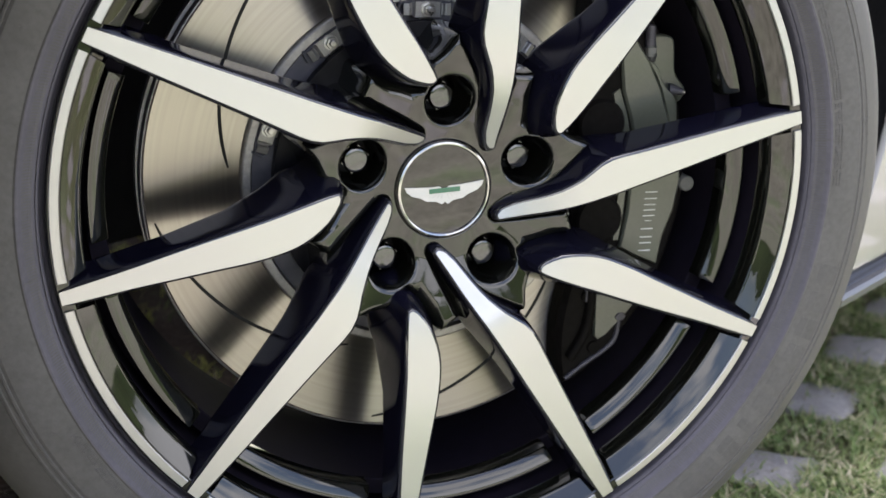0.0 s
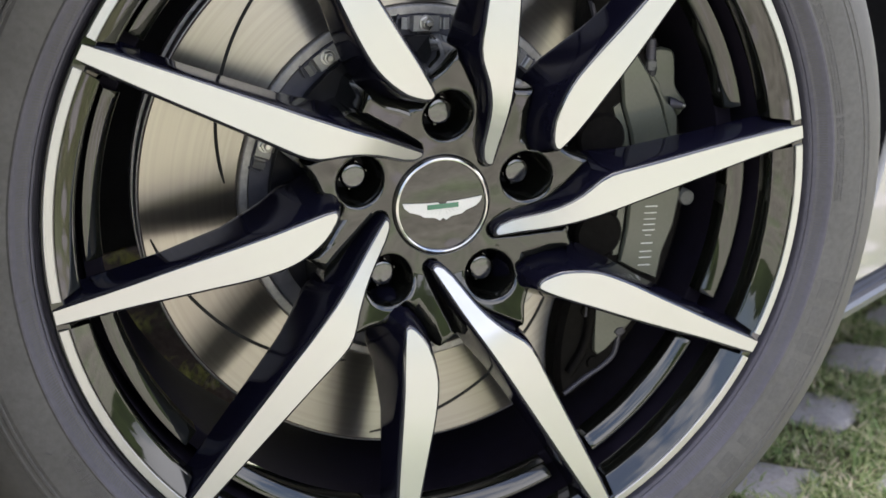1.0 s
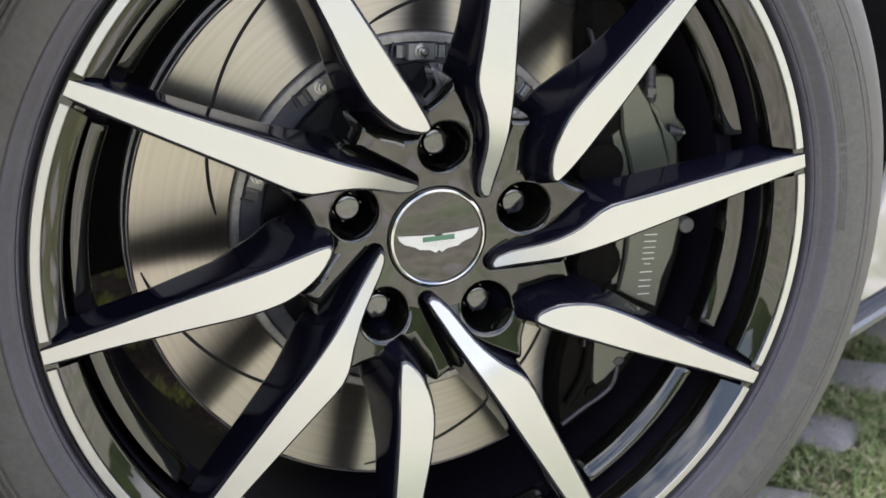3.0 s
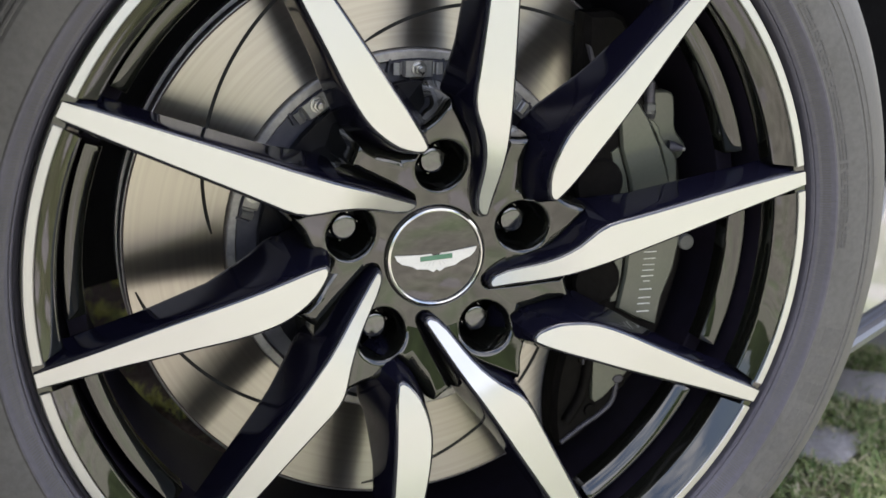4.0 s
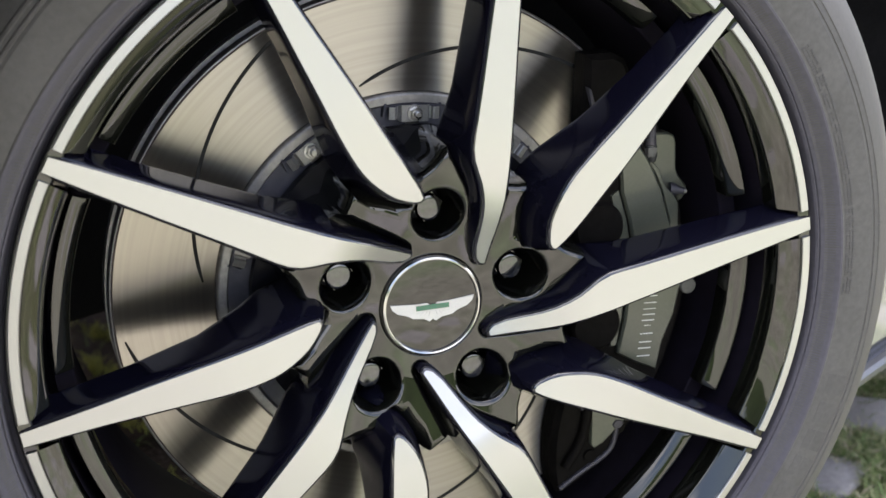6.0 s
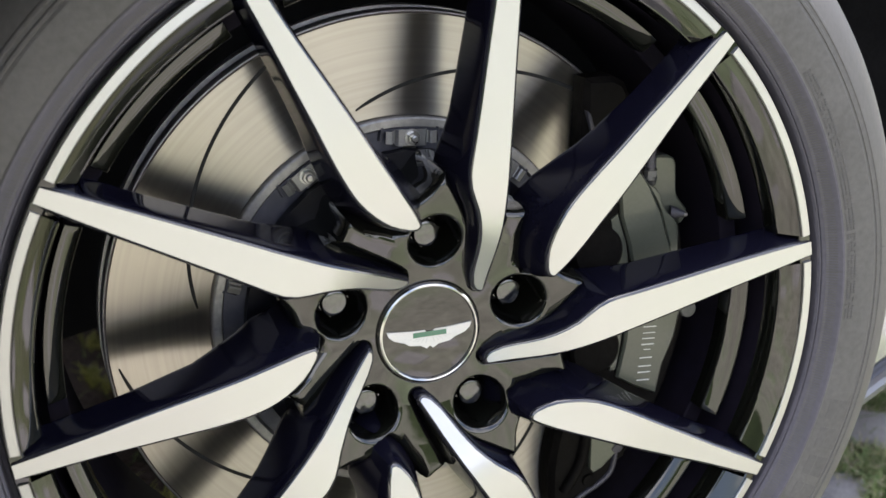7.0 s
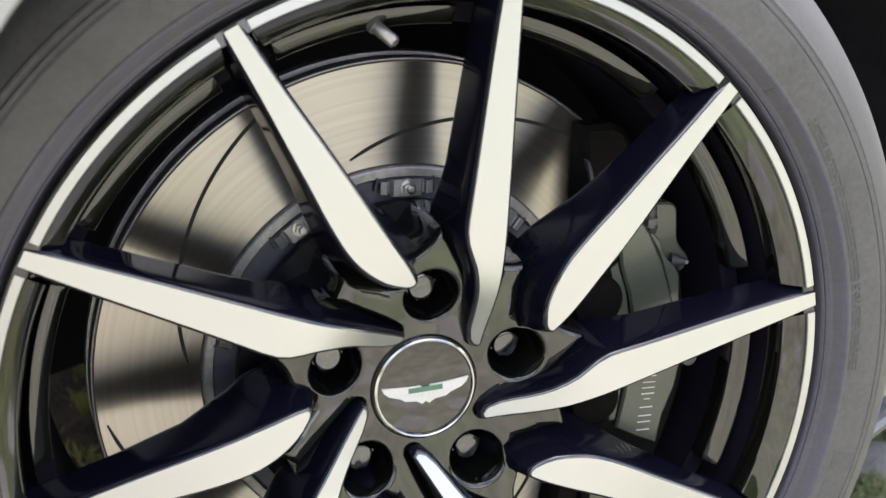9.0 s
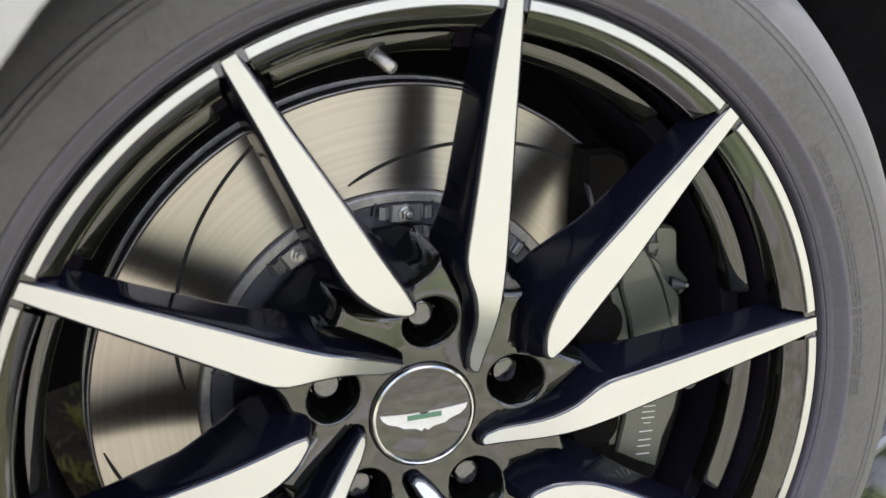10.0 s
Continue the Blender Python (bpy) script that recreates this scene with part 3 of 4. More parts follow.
# tyre
bm = bmesh.new()
TYRE = [(0.2560, 0.0200), (0.2668, 0.0125), (0.2675, 0.0065), (0.2680, 0.0026), (0.2690, 0.0008), (0.2695, 0.0006), (0.2698, 0.0018), (0.2701, 0.0018), (0.2704, 0.0002), (0.2712, -0.0006), (0.2722, -0.0016), (0.2740, -0.0024),
        (0.2796, -0.0082), (0.2806, -0.0090), (0.2818, -0.0092), (0.2830, -0.0086), (0.2850, -0.0088), (0.2950, -0.0098), (0.3050, -0.0088), (0.3072, -0.0078), (0.3078, -0.0084), (0.3094, -0.0080), (0.3100, -0.0068),
        (0.3120, -0.0062), (0.3128, -0.0066), (0.3144, -0.0058), (0.3150, -0.0046), (0.3230, 0.0000), (0.3300, 0.0060), (0.3400, 0.0180), (0.3450, 0.0280), (0.3485, 0.0410), (0.3505, 0.0560), (0.3515, 0.0700), (0.3520, 0.0950)]
TYRE = TYRE + [(r, 0.19 - d) for r, d in TYRE[::-1][1:]]
lathe(bm, TYRE, 240)
tyre = part("tyre", bm, [RUBBER, SKY_BEAD], wheel, "low-profile black tyre with scuffed sidewall", 18)
for f in tyre.data.polygons:                                 # blue tint painted on the rim protector for the sky it reflects
    f.material_index = 1 if math.hypot(f.center.x, f.center.y) < 0.2820 else 0

# raised sidewall lettering, drawn as plain bars
def arc_bar(bm, r0, r1, a0, a1, d, lift=0.0006, n=4):
    lathe(bm, [(r0, d + 0.002), (r0, d - lift), (r1, d - lift), (r1, d + 0.002)], n, a0, a1, close=True, caps=True)


def sidewall(r):
    return blend(r, [p[0] for p in TYRE[:35]], [p[1] for p in TYRE[:35]])


for i in range(11):
    a = -57.0 + 4.15 * i
    h = 0.8 if i == 4 else 1.45
    bm = bmesh.new()
    lathe(bm, [(r, sidewall(r) - 0.00018) for r in (0.2885, 0.2930, 0.2975, 0.3020, 0.3055)] + [(0.3055, sidewall(0.3055) + 0.001), (0.2885, sidewall(0.2885) + 0.001)], 4, a - h, a + h, close=True, caps=True)
    part("raised_bar", bm, RUBBER_DARK, wheel, "raised bar of tyre lettering", 40)
bm = bmesh.new()
rnd = random.Random(5)
for line, (r0, r1) in enumerate(((0.2844, 0.2860), (0.2867, 0.2883), (0.2890, 0.2906))):
    for a_start, a_end in ((-3, 34), (205, 232)):
        a = a_start + rnd.uniform(0, 1)
        while a < a_end:
            w = rnd.uniform(0.12, 0.36)
            arc_bar(bm, r0, r1, a, a + w, sidewall((r0 + r1) / 2), 0.0003, 2)
            a += w + (0.12 if rnd.random() < 0.8 else 0.5)
tagged(part("small_lettering", bm, RUBBER_DARK, wheel, "fine raised bars of small print", 40), kind="stuff")
bm = bmesh.new()
for i in range(900):                                         # fine ribs on the rim protector
    a = i * 0.4
    lathe(bm, [(r, sidewall(r) - 0.00012) for r in (0.2722, 0.2735, 0.2750, 0.2765, 0.2780)] + [(0.2780, sidewall(0.2780) + 0.001), (0.2722, sidewall(0.2722) + 0.001)], 1, a, a + 0.2, close=True, caps=True)
tagged(part("rib_ring", bm, RUBBER_DARK, wheel, "", 40), kind="stuff")
bm = bmesh.new()
for i in range(26):                                          # moulding hairs and flash lines
    a, r = rnd.uniform(0, 360), rnd.choice((0.2665, 0.2700, 0.2950, 0.3085, 0.3085))
    p, q = at(r, a, sidewall(r) - 0.0002), at(r + rnd.uniform(0.003, 0.006), a + rnd.uniform(-0.5, 0.5), sidewall(r + 0.004) - rnd.uniform(0.0006, 0.0016))
    rod(bm, p, q, 0.00022, 5)
for a in (4.6, -30.5, 41, 77, 113, 149, 185, 221, 257, 293):
    lathe(bm, [(0.2722, -0.0014), (0.2796, -0.0085), (0.2806, -0.0093), (0.2796, -0.0078)], 1, a, a + 0.10, close=True, caps=True)
tagged(part("mould_hair", bm, RUBBER_DARK, wheel, "", 60), kind="stuff")

# tyre valve
bm = bmesh.new()
v0, v1 = at(0.2330, 98.0, 0.0480), at(0.2185, 95.0, 0.0300)
rod(bm, v0, v0.lerp(v1, 0.45), 0.0048, 20)
rod(bm, v0.lerp(v1, 0.42), v1, 0.0039, 16)
rod(bm, v1, v1 + (v1 - v0).normalized() * 0.0012, 0.0039, 16, 0.0028)
part("tyre_valve", bm, EDGE, wheel, "grey metal tyre valve")

# ---- brake disc ----
DD = 0.0895
bm = bmesh.new()
lathe(bm, [(0.1298, DD + 0.0030), (0.1298, DD + 0.0010), (0.1304, DD), (0.1952, DD), (0.1954, DD + 0.0004)], 240)
lathe(bm, [(0.1954, DD + 0.0004), (0.1957, DD + 0.0007), (0.1963, DD + 0.0008)], 240, mat=2)
lathe(bm, [(0.1963, DD + 0.0008), (0.1966, DD + 0.0004), (0.1972, DD + 0.0006), (0.1980, DD + 0.0020), (0.1980, DD + 0.0100), (0.1930, DD + 0.0105), (0.1930, DD + 0.0220), (0.1980, DD + 0.0225), (0.1980, DD + 0.0320), (0.1298, DD + 0.0320), (0.1298, DD + 0.0030)], 240, mat=1)
brake_disc = part("brake_disc", bm, [STEEL, EDGE, RUSTY], car, "turned steel brake disc with curved grooves", 35, UPRIGHT)
for k in range(5):
    bm = bmesh.new()
    a0 = 114.5 + 72 * k
    prev = None
    for i in range(31):
        u = i / 30
        r, a = 0.1905 - 0.0525 * u, a0 + 60 * u
        w = 0.0012 * min(1.0, 8 * u + 0.5, 8 * (1 - u) + 0.5)
        t = (at(r - 0.0018, a + 2) - at(r, a)).normalized()
        nrm = Vector((-t.y, t.x, 0))
        c = at(r, a, DD - 0.0003)
        cur = (bm.verts.new(c + nrm * w), bm.verts.new(c - nrm * w), bm.verts.new(c - nrm * w - Vector((0, 0, 0.0016))), bm.verts.new(c + nrm * w - Vector((0, 0, 0.0016))))
        if prev:
            for j in range(4):
                bm.faces.new((prev[j], prev[(j + 1) % 4], cur[(j + 1) % 4], cur[j]))
        else:
            bm.faces.new(cur)
        prev = cur
    bm.faces.new(prev[::-1])
    part("groove", bm, SLOT, brake_disc, "thin dark curved groove", 40)
bm = bmesh.new()
lathe(bm, [(0.1218, 0.0880), (0.1222, 0.0862), (0.1232, 0.0850), (0.1280, 0.0850), (0.1290, 0.0856), (0.1296, 0.0870), (0.1297, DD + 0.0030)], 160)
part("carrier_ring", bm, EDGE, brake_disc, "weathered grey carrier ring", 30)
bm = bmesh.new()
lathe(bm, [(0.1000, 0.0872), (0.1040, 0.0874), (0.1085, 0.0884), (0.1218, 0.0886)], 160)
part("inner_flange", bm, FLANGE, brake_disc, "dark blue-grey inner flange", 30)
bm = bmesh.new()
lathe(bm, [(0.0, 0.0790), (0.0860, 0.0790), (0.0920, 0.0800), (0.0985, 0.0872), (0.1060, 0.0886), (0.1060, 0.1100), (0.0, 0.1100)], 120)
part("bell", bm, HAT, brake_disc, "dark blue-black disc bell", 30)
for k in range(10):                                          # bobbins: a folded clip, washer, hexagon nut and stud in a notch of the ring
    m = Matrix.Rotation(radians(87.6 + 36.2 * k), 4, "Z")
    bm = bmesh.new()
    lathe(bm, [(0.1206, 0.0880), (0.1206, 0.0840), (0.1226, 0.0838), (0.1230, 0.0880)], 6, -9.0, 9.0, close=True, caps=True)
    for side in (-1, 1):
        prism(bm, [(0.1130, side * 0.0190), (0.1226, side * 0.0178), (0.1226, side * 0.0196), (0.1140, side * 0.0208)], -0.0890, -0.0846, 0.0004)
    bmesh.ops.transform(bm, matrix=m, verts=bm.verts)
    part("notch", bm, FLANGE, brake_disc, "", 30)
    bm = bmesh.new()
    plan = [(-0.0172, -0.0812), (-0.0138, -0.0800), (-0.0126, -0.0806), (-0.0120, -0.0830), (-0.0110, -0.0834), (-0.0102, -0.0812), (-0.0090, -0.0800),
            (0.0090, -0.0800), (0.0102, -0.0812), (0.0110, -0.0834), (0.0120, -0.0830), (0.0126, -0.0806), (0.0138, -0.0800), (0.0172, -0.0812)]
    strips = []
    for y, z in plan:                                        # the strip's profile along the ring; its ears are narrower
        wide = 0.0054 if abs(y) < 0.0105 else 0.0040
        strips.append([bm.verts.new((0.1166 + q * wide, y, z + e)) for q, e in ((-1, -0.0012), (-1, 0.0), (1, 0.0), (1, -0.0012))])
    for p, q in zip(strips, strips[1:]):
        for j in range(4):
            bm.faces.new((p[j], p[(j + 1) % 4], q[(j + 1) % 4], q[j]))
    bm.faces.new(strips[0])
    bm.faces.new(strips[-1][::-1])
    bmesh.ops.transform(bm, matrix=m, verts=bm.verts)
    part("bobbin_clip", bm, CLIP, brake_disc, "plated folded steel clip", 20)
    bm = bmesh.new()
    rod(bm, (0.1168, 0, -0.0812), (0.1168, 0, -0.0787), 0.0056, 24, 0.0052)
    prism(bm, [(0.1168 + 0.0045 * math.cos(radians(60 * i + 9 * k)), 0.0045 * math.sin(radians(60 * i + 9 * k))) for i in range(6)], -0.0790, -0.0752, 0.0006)
    rod(bm, (0.1168, 0, -0.0756), (0.1168, 0, -0.0724), 0.0025, 16)
    rod(bm, (0.1168, 0, -0.0724), (0.1168, 0, -0.0719), 0.0025, 16, 0.0018)
    rod(bm, (0.1086, -0.0044, -0.0850), (0.1086, 0.0044, -0.0850), 0.0014, 10)
    bmesh.ops.transform(bm, matrix=m, verts=bm.verts)
    part("bobbin_nut", bm, BOLT, brake_disc, "plated hexagon nut", 30)

# ---- brake caliper ----
FACE_Z = -0.0625
body = [(0.121, 0.150), (0.148, 0.148), (0.160, 0.118), (0.168, 0.090), (0.183, 0.056), (0.199, 0.018), (0.205, -0.025), (0.197, -0.062), (0.187, -0.090), (0.176, -0.112), (0.157, -0.135), (0.138, -0.156), (0.112, -0.172), (0.104, -0.160),
        (0.103, -0.128), (0.108, -0.100), (0.115, -0.074), (0.114, -0.040), (0.112, 0.000), (0.113, 0.030), (0.116, 0.055), (0.119, 0.085), (0.120, 0.120)]
bm = bmesh.new()
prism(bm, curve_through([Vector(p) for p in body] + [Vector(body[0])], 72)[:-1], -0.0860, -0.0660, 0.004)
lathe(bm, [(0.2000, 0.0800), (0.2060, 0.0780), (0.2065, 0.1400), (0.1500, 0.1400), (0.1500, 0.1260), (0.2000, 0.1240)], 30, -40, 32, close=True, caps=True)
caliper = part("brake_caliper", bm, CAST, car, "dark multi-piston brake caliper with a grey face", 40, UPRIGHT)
upper = [(0.1470, 0.0750), (0.1475, 0.1000), (0.1590, 0.0905), (0.1700, 0.0740), (0.1800, 0.0530), (0.1875, 0.0300), (0.1960, 0.0080), (0.1995, -0.0160), (0.1950, -0.0400), (0.1868, -0.0600), (0.1825, -0.0815),
         (0.1650, -0.0740), (0.1505, -0.0650), (0.1555, -0.0400), (0.1580, -0.0100), (0.1590, 0.0180), (0.1560, 0.0330), (0.1490, 0.0540)]
bm = bmesh.new()
prism(bm, upper, -0.0690, FACE_Z, 0.0016)
part("face_plate", bm, CALIPER, caliper, "smooth grey lacquered caliper face", 40)
bm = bmesh.new()
prism(bm, [(0.1320, -0.1000), (0.1700, -0.1050), (0.1600, -0.1170), (0.1420, -0.1340), (0.1352, -0.1372), (0.1322, -0.1340)], -0.0690, FACE_Z, 0.0008)
part("face_plate", bm, CALIPER, caliper, "smooth grey lacquered caliper face", 40)
bm = bmesh.new()
prism(bm, [(0.1240, -0.0450), (0.1330, -0.0700), (0.1420, -0.0660), (0.1455, -0.0420), (0.1490, 0.0000), (0.1490, 0.0300), (0.1430, 0.0300), (0.1400, 0.0000)], -0.0800, -0.0700, 0.002)
part("bridge_rib", bm, CAST, caliper, "", 40)
for dz, h, w in ((-0.0020, 0.0100, 0.0011), (0.0026, 0.0100, 0.0011), (0.0068, 0.0096, 0.0010), (0.0106, 0.0096, 0.0011), (0.0146, 0.0100, 0.0012), (0.0182, 0.0052, 0.0010),
                 (0.0238, 0.0100, 0.0012), (0.0296, 0.0100, 0.0012), (0.0338, 0.0100, 0.0012), (0.0392, 0.0100, 0.0012)):
    z = -0.0262 - dz * 1.10
    x = 0.1752 - 0.10 * dz
    bm = bmesh.new()
    prism(bm, [(x - h / 2, z - w / 2 + 0.0005), (x + h / 2, z - w / 2), (x + h / 2, z + w / 2 - 0.0005), (x - h / 2, z + w / 2)], FACE_Z - 0.0002, FACE_Z + 0.00025)
    part("letter_bar", bm, WHITE, caliper, "plain white bar")
bm = bmesh.new()                                             # bridge bolt boss beside the lettering
rod(bm, (0.2025, 0.0035, -0.0900), (0.2025, 0.0035, -0.0640), 0.0075, 24)
rod(bm, (0.2025, 0.0035, -0.0640), (0.2025, 0.0035, -0.0630), 0.0075, 24, 0.0065)
part("bridge_bolt", bm, EDGE, caliper, "grey bolt head", 30)
bm = bmesh.new()                                             # pad pin head just below it
rod(bm, (0.2055, -0.0202, -0.0820), (0.2055, -0.0202, -0.0636), 0.0060, 28)
rod(bm, (0.2055, -0.0202, -0.0636), (0.2055, -0.0202, -0.0630), 0.0060, 28, 0.0053)
part("pin_head", bm, PIN, caliper, "round grey pin head", 30)
bm = bmesh.new()                                             # stepped shoulder along the outer edge of the face
prism(bm, [(0.1695, 0.0742), (0.1737, 0.0728), (0.1784, 0.0677), (0.1803, 0.0608), (0.1844, 0.0543), (0.1907, 0.0483), (0.1938, 0.0425), (0.1943, 0.0370), (0.1948, 0.0250), (0.1965, 0.0120), (0.1880, 0.0200), (0.1880, 0.0310),
           (0.1812, 0.0525), (0.1768, 0.0622)], -0.0690, -0.0640, 0.0007)
part("side_shoulder", bm, CALIPER, caliper, "", 40)
bm = bmesh.new()                                             # and along its inner edge
prism(bm, [(0.1480, 0.0560), (0.1552, 0.0345), (0.1580, 0.0180), (0.1570, -0.0100), (0.1545, -0.0400), (0.1512, -0.0600), (0.1450, -0.0600), (0.1478, -0.0420), (0.1500, -0.0120), (0.1505, 0.0150), (0.1480, 0.0320), (0.1412, 0.0520)], -0.0690, -0.0650, 0.0012)
part("side_shoulder", bm, CALIPER, caliper, "", 40)
hx = 0.1722                                                  # brake hose union: hexagon, collar, ribbed sleeve
bm = bmesh.new()
rod(bm, (hx + 0.0018, 0.0730, -0.0690), (hx + 0.0006, 0.0775, -0.0690), 0.0030, 20, 0.0050)
rod(bm, (hx, 0.0775, -0.0690), (hx, 0.0795, -0.0690), 0.0052, 20)
rod(bm, (hx - 0.0008, 0.0797, -0.0690), (hx - 0.0008, 0.0842, -0.0690), 0.0063, 6)
rod(bm, (hx - 0.0002, 0.0842, -0.0690), (hx - 0.0002, 0.0852, -0.0690), 0.0046, 20)
part("hose_union", bm, PIN, caliper, "grey metal hose union", 30)
bm = bmesh.new()
for k in range(3):
    rod(bm, (hx + 0.0002, 0.0854 + 0.0048 * k, -0.0690), (hx + 0.0002, 0.0898 + 0.0048 * k, -0.0690), 0.0042 - 0.0002 * k, 20, 0.0040 - 0.0002 * k)
    rod(bm, (hx + 0.0002, 0.0898 + 0.0048 * k, -0.0690), (hx + 0.0002, 0.0903 + 0.0048 * k, -0.0690), 0.0034, 20)
part("hose_sleeve", bm, HAT, caliper, "ribbed dark hose sleeve", 30)
bm = bmesh.new()                                             # inner half of the caliper behind the union
lug = [Vector(p) for p in ((0.1700, 0.0920), (0.1925, 0.0900), (0.1961, 0.0765), (0.1967, 0.0655), (0.1994, 0.0591), (0.2051, 0.0524), (0.2062, 0.0474), (0.2005, 0.0402), (0.1963, 0.0461), (0.1860, 0.0440), (0.1750, 0.0700))]
prism(bm, curve_through(lug + [lug[0]], 44)[:-1], -0.0860, -0.0740, 0.0015)
part("bleed_lug", bm, CALIPER, caliper, "", 40)
bm = bmesh.new()
rod(bm, (0.1905, 0.0512, -0.0720), (0.1960, 0.0503, -0.0710), 0.0046, 18, 0.0040)
rod(bm, (0.1960, 0.0503, -0.0710), (0.2008, 0.0492, -0.0702), 0.0030, 16, 0.0026)
part("bleed_boss", bm, HAT, caliper, "", 30)
bm = bmesh.new()
rod(bm, (0.2006, 0.0492, -0.0702), (0.2032, 0.0486, -0.0699), 0.0019, 14, 0.0016)
part("bleed_nipple", bm, EDGE, caliper, "small grey bleed nipple", 30)


def tube(bm, line, r, n=10):
    """A round pipe along 3D points."""
    rings = []
    for i, p in enumerate(line):
        t = (line[min(len(line) - 1, i + 1)] - line[max(0, i - 1)]).normalized()
        s = t.cross(Vector((0, 0, 1))).normalized()
        u = s.cross(t)
        rings.append([bm.verts.new(p + s * r * math.cos(2 * math.pi * k / n) + u * r * math.sin(2 * math.pi * k / n)) for k in range(n)])
    for a, b in zip(rings, rings[1:]):
        for k in range(n):
            bm.faces.new((a[k], a[(k + 1) % n], b[(k + 1) % n], b[k]))
    bm.faces.new(rings[0][::-1])
    bm.faces.new(rings[-1])


bm = bmesh.new()                                             # crossover pipe round the lower end
way = curve_through([Vector(p) for p in ((0.1534, -0.1190), (0.1531, -0.1290), (0.1497, -0.1405), (0.1402, -0.1484), (0.1295, -0.1542), (0.1190, -0.1606), (0.1095, -0.1670))], 40)
tube(bm, [Vector((p.x, p.y, -0.0655)) for p in way], 0.0021)
prism(bm, [(0.1534 + 0.0048 * math.cos(radians(60 * i)), -0.1205 + 0.0036 * math.sin(radians(60 * i))) for i in range(6)], -0.0720, -0.0618, 0.0006)
part("brake_pipe", bm, HAT, caliper, "thin dark metal brake pipe", 40)
bm = bmesh.new()                                             # raised ridge and bosses on the casting
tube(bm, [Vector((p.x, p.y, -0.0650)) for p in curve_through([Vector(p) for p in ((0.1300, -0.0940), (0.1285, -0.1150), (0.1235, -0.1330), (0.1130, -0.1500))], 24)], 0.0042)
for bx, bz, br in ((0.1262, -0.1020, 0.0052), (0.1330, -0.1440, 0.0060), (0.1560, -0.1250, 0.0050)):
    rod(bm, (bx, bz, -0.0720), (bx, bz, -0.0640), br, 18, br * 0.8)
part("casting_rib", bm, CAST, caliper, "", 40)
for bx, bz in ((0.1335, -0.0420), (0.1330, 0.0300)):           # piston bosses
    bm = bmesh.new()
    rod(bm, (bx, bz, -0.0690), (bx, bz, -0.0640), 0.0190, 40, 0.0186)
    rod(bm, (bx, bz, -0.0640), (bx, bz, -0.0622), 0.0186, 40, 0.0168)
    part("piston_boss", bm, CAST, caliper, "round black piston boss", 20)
bm = bmesh.new()                                             # pad pin
rod(bm, (0.1262, -0.0930, -0.0650), (0.1256, -0.1060, -0.0650), 0.0017, 12)
part("pad_pin", bm, HAT, caliper, "small dark pad pin", 40)
bm = bmesh.new()                                             # pad backing plates, above and below
prism(bm, [(0.1212, 0.1290), (0.1240, 0.1270), (0.1335, 0.0980), (0.1275, 0.0990)], -0.0690, -0.0640, 0.0006)
part("brake_pad", bm, HAT, caliper, "dark brake pad", 30)

# ---- car body, in the car's own frame: x to its rear, y inwards, turned against the wheel ----
PIVOT = pose(0, 0.15, HUB, 0, 0, STEER)
ARCH = [(-0.540, -0.150), (-0.535, -0.060), (-0.520, 0.040), (-0.472, 0.152), (-0.388, 0.2735), (-0.300, 0.340), (-0.160, 0.415), (0.000, 0.446), (0.160, 0.440), (0.300, 0.395), (0.410, 0.300), (0.470, 0.160), (0.478, 0.040),
        (0.452, -0.045), (0.412, -0.115), (0.392, -0.150)]


def side_y(x, z):
    """How far the flank stands out (minus: outwards), by place and height over the wheel's centre."""
    return -0.200 + 0.9 * max(0.0, z - 0.34) ** 1.5 + 0.10 * max(0.0, x - 0.5) * max(0.0, 0.25 - abs(z - 0.0))


edge = curve_through(ARCH, 80)
bm = bmesh.new()
rows = []
for k in range(10):
    u = k / 9
    row = []
    for i, p in enumerate(edge):
        s = i / (len(edge) - 1)
        tgt = Vector((-0.95 + 0.6 * max(0.0, s - 0.35) / 0.12 if s < 0.47 else (-0.35 if s < 0.5 else min(1.7, -0.35 + 2.2 * (s - 0.5) / 0.12)), -0.150 + 0.75 * min(1.0, s / 0.3) if s < 0.5 else 0.60 - 0.75 * max(0.0, (s - 0.62) / 0.38)))
        q = p.lerp(tgt, u ** 1.4)
        row.append(bm.verts.new((q.x, side_y(q.x, q.y), q.y)))
    rows.append(row)
for inset, back in ((0.0015, 0.0015), (0.0020, 0.006), (-0.004, 0.010)):
    ring = []
    for i, p in enumerate(edge):
        a, b = edge[max(0, i - 1)], edge[min(len(edge) - 1, i + 1)]
        t = (b - a).normalized()
        q = p + Vector((t.y, -t.x)) * inset
        ring.append(bm.verts.new((q.x, side_y(p.x, p.y) + back, q.y)))
    rows.insert(0, ring)
for a, b in zip(rows, rows[1:]):
    for i in range(len(edge) - 1):
        bm.faces.new((a[i], a[i + 1], b[i + 1], b[i]))
part("front_fender", bm, BODY, car, "glossy white front fender with an open wheel arch", 40, PIVOT)

